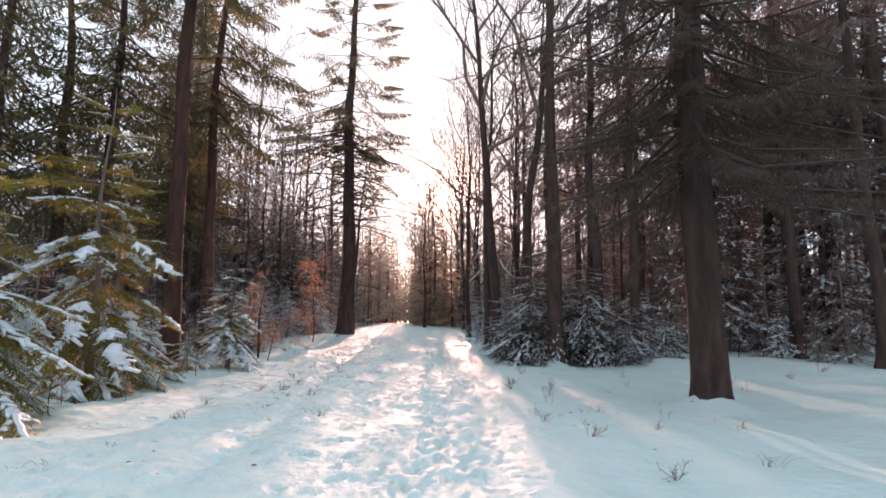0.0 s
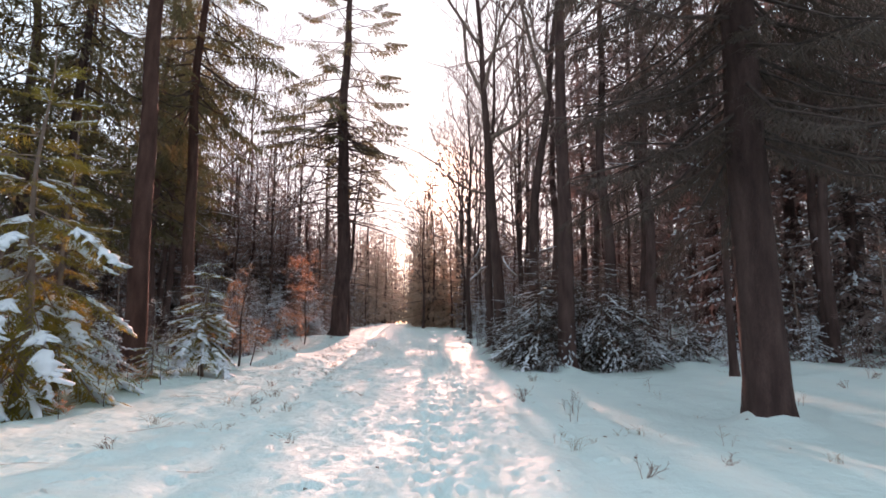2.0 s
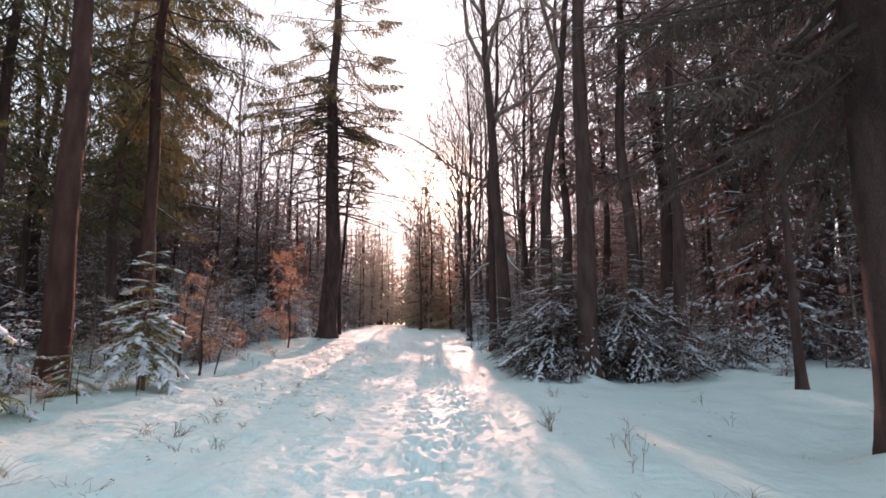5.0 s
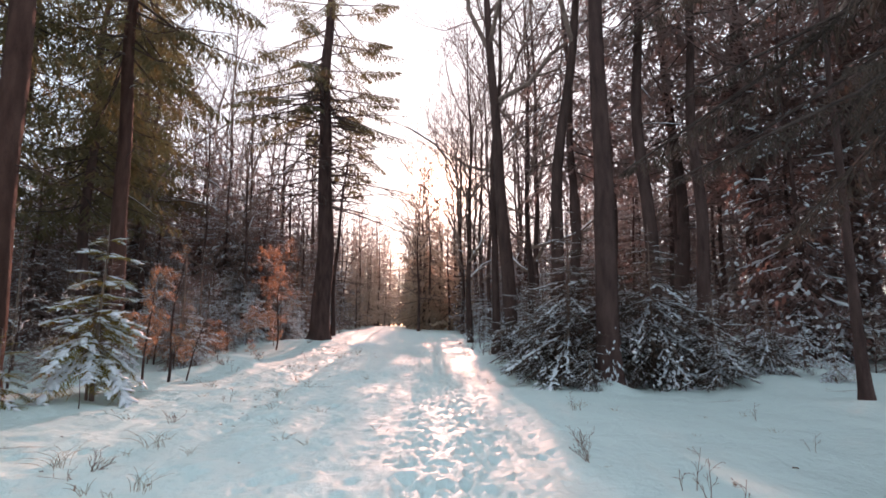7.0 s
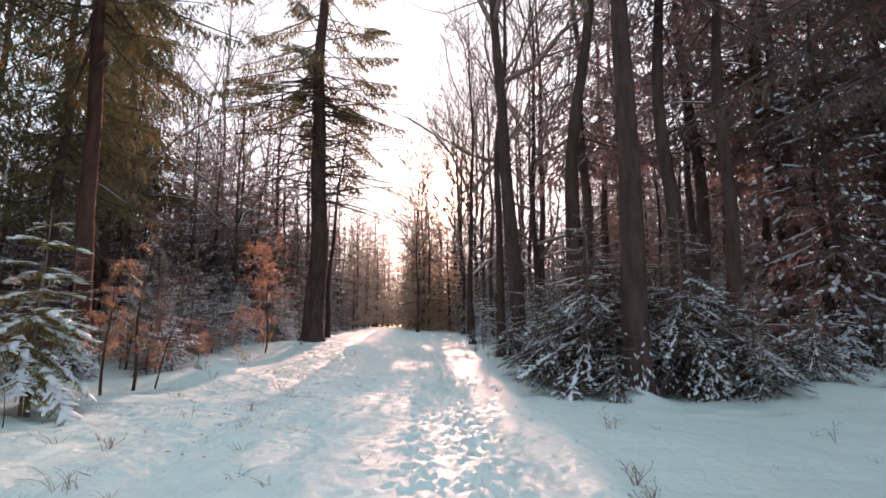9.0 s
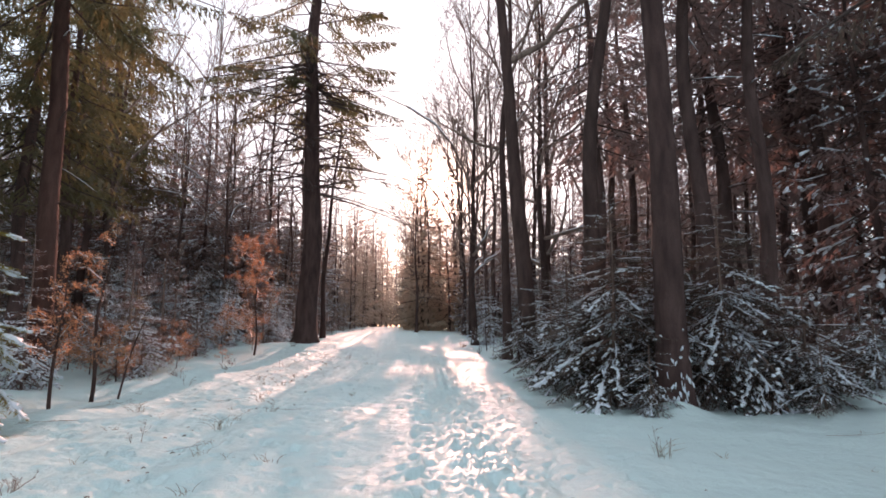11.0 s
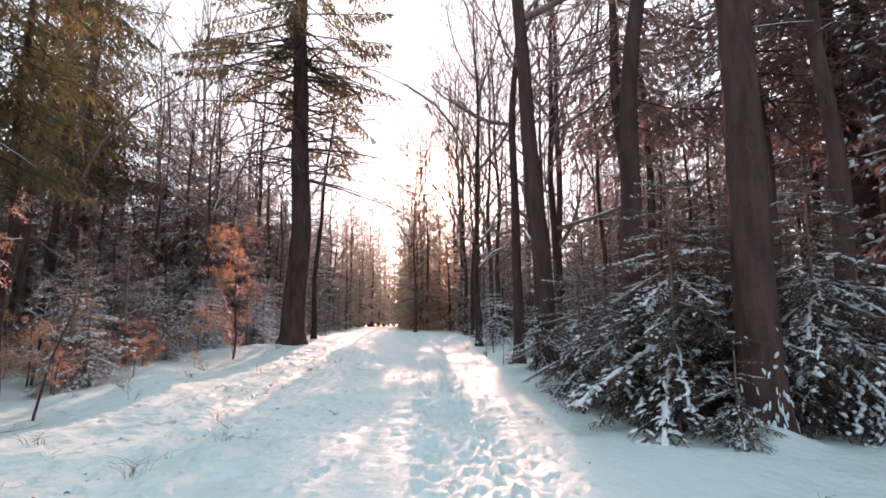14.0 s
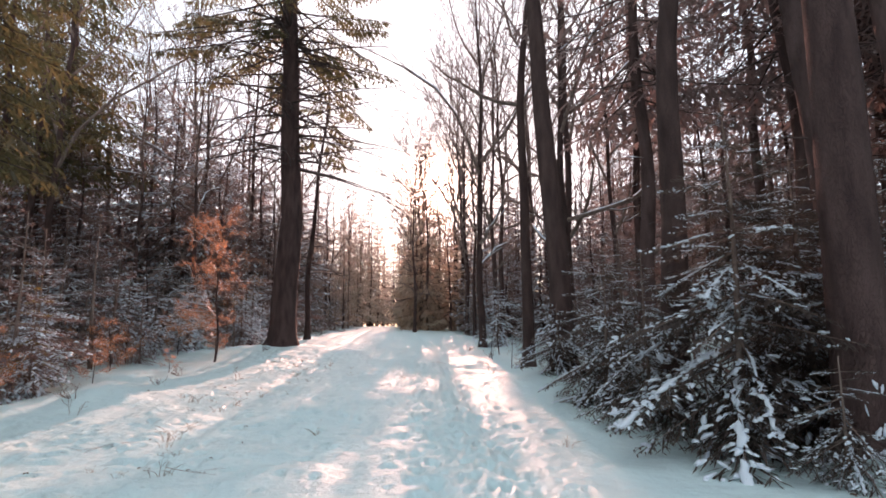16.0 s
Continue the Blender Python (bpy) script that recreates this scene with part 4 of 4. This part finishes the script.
for x, y, s in ((8.5, 23.7, 1.2), (12.4, 29.2, 1.5), (22.4, 27.4, 2.0), (10.2, 23.6, 0.9), (14.6, 27.0, 0.9), (16.2, 29.6, 1.1), (19.4, 33.4, 1.0), (16.8, 22.6, 0.7), (20.5, 29.0, 0.9), (15.4, 35.0, 1.0), (25.5, 25.0, 1.0), (18.2, 18.4, 0.9), (13.6, 39.6, 1.1), (7.9, 29.8, 0.8), (21.5, 22.5, 1.1), (15.5, 20.6, 0.8), (23.0, 19.6, 1.1), (19.5, 25.5, 0.9), (14.0, 15.2, 0.8)):
    plant(right_mid[len(taken) % 3], x, y, s, 1.0 + 0.08 * (s - 1))
for x, y, s in ((-13.6, 17.8, 1.1), (-12.4, 14.2, 0.7), (-11.6, 20.8, 1.0), (-14.5, 22.5, 1.2), (-15.5, 28.0, 1.1), (-12.8, 31.8, 0.9), (-18.5, 33.5, 1.2), (-10.6, 12.0, 1.0), (-15.0, 11.5, 1.1), (-12.4, 29.0, 1.0), (-14.8, 35.6, 1.0), (-17.2, 41.2, 1.0)):
    plant(left_mid[len(taken) % 3], x, y, s, 1.0)
# flecked spruces, boughed to the ground, that close the wood
FLECKED_BOUGHS = [bough(45 + i, 16, 0.40 + 0.1 * (i % 3), 0.25, 0.6, 3, 0.32, 0.020, (0.15, 0.5, 0.3)[i % 3], 0.034, 5, sub=(0.3, 0.5), crumbs=(1, 3)) for i in range(5)]
flecked = [tall_spruce("spruce with drooping boughs flecked with snow", 14 + i, 0.15, 0.9, 2.9, 120, FLECKED_BOUGHS, (M_DARK, M_HAZED)[i % 2], 400 + i, dead=6, group="snow-flecked spruces", sides=8) for i in range(3)]
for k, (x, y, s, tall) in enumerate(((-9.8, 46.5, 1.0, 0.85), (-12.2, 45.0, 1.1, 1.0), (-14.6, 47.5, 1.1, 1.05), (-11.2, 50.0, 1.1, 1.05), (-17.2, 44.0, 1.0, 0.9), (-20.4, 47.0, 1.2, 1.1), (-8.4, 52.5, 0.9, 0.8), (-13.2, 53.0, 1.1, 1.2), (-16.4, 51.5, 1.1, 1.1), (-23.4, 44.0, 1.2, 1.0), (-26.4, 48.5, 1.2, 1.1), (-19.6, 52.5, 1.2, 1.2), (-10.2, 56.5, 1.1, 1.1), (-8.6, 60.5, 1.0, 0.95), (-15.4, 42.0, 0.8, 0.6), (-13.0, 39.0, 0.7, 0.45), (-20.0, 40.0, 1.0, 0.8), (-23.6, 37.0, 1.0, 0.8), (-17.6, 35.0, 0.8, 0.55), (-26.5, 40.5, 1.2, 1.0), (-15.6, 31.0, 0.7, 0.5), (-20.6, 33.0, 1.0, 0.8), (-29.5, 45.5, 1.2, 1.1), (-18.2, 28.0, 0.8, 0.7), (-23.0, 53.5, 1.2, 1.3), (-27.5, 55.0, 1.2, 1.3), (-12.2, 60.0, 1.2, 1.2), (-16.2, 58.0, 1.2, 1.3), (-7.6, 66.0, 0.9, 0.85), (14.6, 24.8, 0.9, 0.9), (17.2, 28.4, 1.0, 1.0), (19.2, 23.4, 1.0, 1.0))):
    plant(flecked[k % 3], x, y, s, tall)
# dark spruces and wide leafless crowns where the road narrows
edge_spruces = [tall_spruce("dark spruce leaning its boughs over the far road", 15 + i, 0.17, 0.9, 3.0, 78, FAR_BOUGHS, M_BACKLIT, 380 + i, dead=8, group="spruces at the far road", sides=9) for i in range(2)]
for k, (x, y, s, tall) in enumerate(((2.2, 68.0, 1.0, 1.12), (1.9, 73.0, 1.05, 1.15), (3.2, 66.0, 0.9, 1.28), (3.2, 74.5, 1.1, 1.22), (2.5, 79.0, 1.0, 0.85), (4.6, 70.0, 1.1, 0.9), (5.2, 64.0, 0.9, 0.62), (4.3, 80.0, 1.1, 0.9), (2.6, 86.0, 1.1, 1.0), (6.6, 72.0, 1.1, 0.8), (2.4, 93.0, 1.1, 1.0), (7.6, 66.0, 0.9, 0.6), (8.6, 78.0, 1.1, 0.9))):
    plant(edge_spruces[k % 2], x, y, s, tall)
wide_crowns = [bare_tree("leafless tree with a wide crown of fine twigs", 23 + 2 * i, 0.19, 0.34, 15, 390 + i, group="wide leafless crowns", bits=(7, 5, 3), sides=9, low_limbs=5, min_r=0.013, reach=0.38, spread=(28, 60), up=0.35) for i in range(2)]
for k, (x, y, s) in enumerate(((1.9, 62.5, 0.8), (2.7, 69.0, 1.0), (1.7, 76.5, 1.0))):
    plant(wide_crowns[k % 2], x, y, s)
# spruces by the far road and frosted trees on its sunny side
for k, (x, y, s) in enumerate(((-0.5, 130.0, 1.15), (0.7, 114.0, 0.95), (1.4, 123.0, 1.05), (2.3, 111.0, 0.95), (3.6, 117.0, 1.0), (4.8, 108.0, 0.95), (3.0, 129.0, 1.15), (5.6, 121.0, 1.0), (6.4, 104.0, 0.9), (3.4, 100.0, 0.7), (4.4, 92.0, 0.55), (5.4, 84.0, 0.5), (3.0, 88.0, 0.4), (3.6, 76.0, 0.3))):
    plant(low_kinds[k % 3], x, y, s, s)
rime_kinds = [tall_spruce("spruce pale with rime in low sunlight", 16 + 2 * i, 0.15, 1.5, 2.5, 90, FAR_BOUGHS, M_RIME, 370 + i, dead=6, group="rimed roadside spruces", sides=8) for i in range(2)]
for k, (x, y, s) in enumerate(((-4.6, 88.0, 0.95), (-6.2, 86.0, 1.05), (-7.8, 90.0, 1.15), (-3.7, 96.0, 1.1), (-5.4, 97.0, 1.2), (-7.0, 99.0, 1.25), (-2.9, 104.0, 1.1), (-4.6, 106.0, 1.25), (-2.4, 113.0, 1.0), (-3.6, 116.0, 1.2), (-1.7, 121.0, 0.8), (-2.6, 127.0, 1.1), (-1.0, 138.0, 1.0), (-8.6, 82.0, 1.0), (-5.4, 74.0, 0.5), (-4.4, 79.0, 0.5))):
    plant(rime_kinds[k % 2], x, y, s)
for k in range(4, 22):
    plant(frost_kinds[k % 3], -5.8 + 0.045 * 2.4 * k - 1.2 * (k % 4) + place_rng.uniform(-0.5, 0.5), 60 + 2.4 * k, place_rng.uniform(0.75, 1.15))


def scatter(kinds, count, x_range, y_range, apart, sizes, slope=0.0, tall=(0.85, 1.1)):
    made = tries = 0
    while made < count and tries < 6000:
        tries += 1
        x, y = place_rng.uniform(*x_range), place_rng.uniform(*y_range)
        if slope and x < slope * (y - 12):
            continue
        if any((x - a) ** 2 + (y - b) ** 2 < apart ** 2 for a, b in taken):
            continue
        plant(kinds[int(place_rng.integers(len(kinds)))], x, y, place_rng.uniform(*sizes), place_rng.uniform(*tall))
        made += 1


for x, y, s in ((-9.6, 54.0, 0.9), (-11.5, 58.5, 1.0), (-8.8, 66.0, 0.95), (-13.0, 52.0, 0.9), (-15.5, 57.0, 1.0), (-11.0, 50.0, 0.7), (-17.5, 50.0, 1.0), (-10.0, 71.0, 1.0), (-13.5, 67.0, 1.0), (-7.6, 74.0, 0.9)):
    plant(left_kinds[len(taken) % 4], x, y, s, 0.60)
for x, y, s in ((-8.2, 57.0, 0.85),):
    plant(bare_kinds[len(taken) % 5], x, y, s)
scatter(low_kinds, 34, (-42, -9.5), (42, 88), 2.6, (0.6, 0.9), tall=(0.5, 0.75))
scatter(low_kinds, 8, (-30, -16), (16, 40), 3.0, (0.5, 0.9))
scatter(low_kinds, 20, (11, 46), (44, 88), 2.8, (0.7, 1.2), 0.36)
scatter(low_kinds, 9, (13, 40), (36, 62), 2.0, (0.35, 0.6))
scatter(low_kinds, 40, (-46, -10), (60, 100), 2.4, (0.8, 1.2), tall=(0.7, 1.0))
scatter(low_kinds, 24, (14, 50), (50, 95), 2.4, (0.8, 1.2), 0.36, tall=(0.7, 1.0))
scatter(right_kinds, 34, (10, 48), (28, 80), 3.0, (0.75, 1.3), 0.44)
scatter(right_kinds, 12, (20, 42), (6, 28), 3.6, (0.8, 1.3))
scatter(left_kinds, 24, (-48, -12), (62, 95), 3.4, (0.8, 1.2))
scatter(low_kinds, 14, (-38, -14), (28, 62), 2.3, (0.6, 0.95), tall=(0.6, 0.88))
scatter(left_kinds, 12, (-34, -12), (4, 28), 3.4, (0.8, 1.2))
scatter(bare_kinds, 5, (-34, -9), (46, 80), 2.6, (0.7, 1.1))
scatter(bare_kinds, 12, (6, 30), (36, 90), 2.4, (0.7, 1.1))
scatter(left_kinds, 8, (-22, -9), (90, 130), 3.0, (0.8, 1.1))
scatter(right_kinds, 8, (7, 22), (90, 130), 3.0, (0.8, 1.1))
# unseen trees added behind the walker, sparse so skylight reaches the trunks ahead
scatter(left_kinds, 7, (-34, -14), (-40, -6), 4.0, (0.9, 1.2))
scatter(right_kinds, 7, (14, 34), (-40, -6), 4.0, (0.9, 1.2))

# lower spruces that fill the ground between the leafless trees
for k, (x, y, s, tall) in enumerate(((7.8, 50.0, 0.8, 0.5), (9.4, 54.0, 0.9, 0.7), (8.9, 45.5, 0.7, 0.42), (11.2, 50.5, 1.0, 0.8), (10.6, 58.5, 1.0, 0.9), (7.2, 57.5, 0.8, 0.5), (13.2, 46.5, 1.0, 0.85), (8.4, 63.0, 1.0, 0.8), (11.0, 43.0, 0.7, 0.45), (13.4, 54.5, 1.1, 1.0), (6.9, 53.0, 0.6, 0.33))):
    plant(flecked[k % 3], x, y, s, tall)

# ---- distant woods ----
far_rng = np.random.default_rng(9)
fn, ft = Acc(), Acc()
for k in range(1500):
    a = far_rng.uniform(0, 6.283)
    rad = far_rng.uniform(62, 170)
    x, y = rad * math.cos(a), rad * math.sin(a) + 15
    if abs(x + 0.6) < (26 if y < 0 else 11 if y < 90 else (5 if y < 128 else 1.3)) or (x * x + (y - 42) ** 2 < 40 ** 2):
        continue
    h, zb = far_rng.uniform(15, 25), gz(x, y)
    tube(ft, [(x, y, zb - 0.3), (x, y, zb + h * 0.5), (x, y, zb + h)], [0.25, 0.16, 0.03], 5)
    for j in range(30):
        s = (j + far_rng.random()) / 30
        az = far_rng.uniform(0, 6.283)
        ln = 3.3 * (1 - s) ** 0.8 * far_rng.uniform(0.6, 1.1) + 0.3
        w = unit(np.array([math.cos(az), math.sin(az), -0.45]))
        p = np.array([x, y, zb + h * (0.03 + 0.97 * s)])
        flat = unit(np.cross(w, [0, 0, 1]))
        blade(fn, p, w, flat, ln, ln * 0.24)
        blade(fn, p + w * ln * 0.3, unit(w + np.array([0, 0, -0.6])), flat, ln * 0.6, ln * 0.16)
woods = tagged(new("distant_woods"), "distant dark spruce woods under a bright winter sky", "trees", kind="stuff")
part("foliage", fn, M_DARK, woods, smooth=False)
part("trunk_rows", ft, M_BARK, woods)


# ---- small things in the snow ----
def grass_tuft(label, height, blades, seed, group="dry grass tufts", lean=0.5):
    rng = np.random.default_rng(seed)
    acc = Acc()
    for _ in range(blades):
        az, ln = rng.random() * 6.28, height * rng.uniform(0.5, 1.1)
        o = np.array([rng.normal(0, 0.05), rng.normal(0, 0.05), -0.03])
        t = np.linspace(0, 1, 5)
        out = rng.uniform(0.1, lean) * ln
        pts = np.stack([o[0] + math.cos(az) * out * t ** 1.8, o[1] + math.sin(az) * out * t ** 1.8, o[2] + ln * (t - 0.25 * lean * t ** 2.5)], 1)
        tube(acc, pts, [0.0022, 0.0022, 0.002, 0.0016, 0.0008], 3, caps=False)
    v, f = acc.arrays()
    return tagged(new("grass_tuft", mesh_from("grass_tuft", v, f, M_GRASS)), label, "grass", group)


def twig_bush(label, height, stems, seed, group="bare twigs in snow"):
    rng = np.random.default_rng(seed)
    acc = Acc()
    for _ in range(stems):
        az, el = rng.random() * 6.28, radians(rng.uniform(35, 80))
        limb(acc, np.array([rng.normal(0, 0.04), rng.normal(0, 0.04), -0.04]), np.array([math.cos(az) * math.cos(el), math.sin(az) * math.cos(el), math.sin(el)]), 0.006, height * rng.uniform(0.6, 1.1), 0, rng, 0.2, (20, 45), None, None, (4, 2), min_r=0.0022)
    v, f = acc.arrays()
    return tagged(new("twig_bush", mesh_from("twig_bush", v, f, M_TWIG)), label, "twigs", group)


def fallen_stick(label, length, seed, group="fallen sticks"):
    rng = np.random.default_rng(seed)
    acc = Acc()
    limb(acc, np.array([-length / 2, 0, 0.012]), np.array([1, 0.1, 0.02]), 0.009, length, 0, rng, 0.0, (25, 50), None, None, (3, 2), min_r=0.003)
    v, f = acc.arrays()
    v[:, 2] = 0.012 + 0.25 * np.abs(v[:, 2] - 0.012)
    return tagged(new("fallen_stick", mesh_from("fallen_stick", v, f, M_TWIG)), label, "stick", group)


def dead_leaf(seed):
    rng = np.random.default_rng(seed)
    acc = Acc()
    u = np.linspace(0, 1, 6)
    w = 0.022 * np.sin(u * math.pi) ** 0.7 + 0.001
    top = [(x * 0.07, a, 0.012 + 0.012 * math.sin(x * 3) + 0.01 * rng.random()) for x, a in zip(u, w)]
    bot = [(x * 0.07, -a, 0.012 + 0.012 * math.sin(x * 3) + 0.01 * rng.random()) for x, a in zip(u, w)]
    mid = [(x * 0.07, 0, 0.006 + 0.01 * math.sin(x * 3)) for x in u]
    v = np.array(top + mid + bot)
    acc.put(v, [(i, i + 1, i + 7, i + 6) for i in range(5)] + [(i + 6, i + 7, i + 13, i + 12) for i in range(5)])
    v, f = acc.arrays()
    return tagged(new("dead_leaf", mesh_from("dead_leaf", v, f, M_LITTER)), "curled brown dead leaf lying on snow", "leaf", "dead leaves on snow")


def spread(first, spots):
    for k, (x, y, s) in enumerate(spots):
        where = spot(x, y, place_rng.uniform(0, 360), s)
        if k == 0:
            first.matrix_basis = where
        else:
            copy_thing(first, where)


spread(twig_bush("small bare twig bush poking out of snow", 0.30, 6, 401), [(2.43, 12.8, 1.0), (2.62, 13.6, 0.9), (-2.9, 12.9, 1.0), (-3.2, 15.6, 0.8), (2.5, 7.4, 0.8), (3.6, 7.8, 0.6), (2.72, 5.5, 0.8), (-3.6, 9.2, 0.8), (4.3, 31.0, 1.3), (4.0, 35.0, 1.3), (-5.4, 25.0, 1.2), (-5.0, 27.5, 1.0), (-5.6, 30.4, 1.2), (8.2, 13.5, 0.8), (10.4, 14.2, 0.8), (12.3, 15.6, 1.0), (-4.6, 35.6, 1.2), (3.6, 38.5, 1.2)])
spread(twig_bush("single thin bare shoot standing in snow", 0.45, 2, 402), [(2.75, 10.6, 0.9), (2.98, 11.3, 1.0), (3.0, 11.7, 1.0), (3.45, 16.3, 0.9), (-3.0, 17.6, 0.8), (2.1, 9.2, 0.6), (4.2, 8.8, 0.7), (-4.8, 24.0, 1.0), (6.3, 15.6, 0.8), (5.4, 13.2, 0.6), (-2.0, 20.5, 0.6), (-3.6, 29.0, 0.9), (3.0, 29.0, 0.8), (7.6, 12.0, 0.7), (-1.6, 31.2, 0.8)])
spread(grass_tuft("bent dry grass blades standing in snow", 0.30, 16, 403, lean=1.5), [(3.4, 16.3, 1.1), (-2.75, 14.0, 1.1), (-2.3, 18.8, 1.0), (-2.1, 12.2, 0.9), (-3.4, 13.2, 1.1), (3.4, 9.7, 0.8), (2.2, 8.8, 0.8), (-3.9, 11.0, 1.0), (-1.5, 9.6, 0.7), (-2.6, 22.4, 0.9), (4.0, 5.9, 0.8), (5.0, 8.0, 0.7), (-4.2, 20.2, 1.0), (-3.4, 25.4, 0.9), (-2.8, 33.5, 0.8), (2.7, 21.5, 0.7)])
spread(fallen_stick("thin branched stick lying on snow", 0.9, 404), [(-2.9, 12.6, 1.0), (-3.6, 10.6, 1.0), (-2.2, 17.4, 0.8), (-1.7, 20.6, 0.9), (2.0, 33.0, 1.0), (-4.4, 8.6, 1.0), (4.1, 26.2, 1.3), (3.5, 32.5, 1.3), (-4.9, 18.9, 1.0), (-3.3, 21.9, 1.0), (7.0, 17.6, 1.0), (9.8, 17.9, 1.2), (-2.2, 8.0, 0.7), (-4.5, 14.0, 1.0), (-5.2, 21.2, 1.4)])
tip_rng = np.random.default_rng(33)
spread(grass_tuft("tips of dry grass poking through snow", 0.13, 7, 406, "grass tips", lean=1.2), [(float(tip_rng.normal(-2.6, 1.1)), float(tip_rng.uniform(5, 34)), float(tip_rng.uniform(0.6, 1.3))) for _ in range(70)] + [(float(tip_rng.uniform(2.2, 7)), float(tip_rng.uniform(5, 18)), float(tip_rng.uniform(0.5, 1.0))) for _ in range(16)])
leaf_rng = np.random.default_rng(31)
spread(dead_leaf(405), [(float(leaf_rng.normal(-2.4, 1.3)), float(leaf_rng.uniform(5, 30)), float(leaf_rng.uniform(0.4, 1.0))) for _ in range(90)] + [(float(leaf_rng.uniform(1.5, 6)), float(leaf_rng.uniform(5, 20)), float(leaf_rng.uniform(0.6, 1.2))) for _ in range(14)])
for k, (px, py, ln, tilt, spin) in enumerate(((9.3, 22.8, 2.6, 38, 30), (10.3, 22.4, 1.8, 50, 60), (-11.5, 34.5, 3.4, 60, -30), (8.6, 26.5, 2.8, 42, 160))):
    acc = Acc()
    limb(acc, np.array([0, 0, 0]), np.array([1, 0, 0]), 0.045, ln, 0, np.random.default_rng(500 + k), 0.0, (25, 50), None, None, (4, 2), min_r=0.006)
    v, f = acc.arrays()
    log = tagged(new("leaning_branch", mesh_from("leaning_branch", v, f, M_TWIG)), "broken branch leaning up out of the snow", "branch", "leaning broken branches")
    log.matrix_basis = pose(px, py, gz(px, py) - 0.05, 0, -tilt, spin)
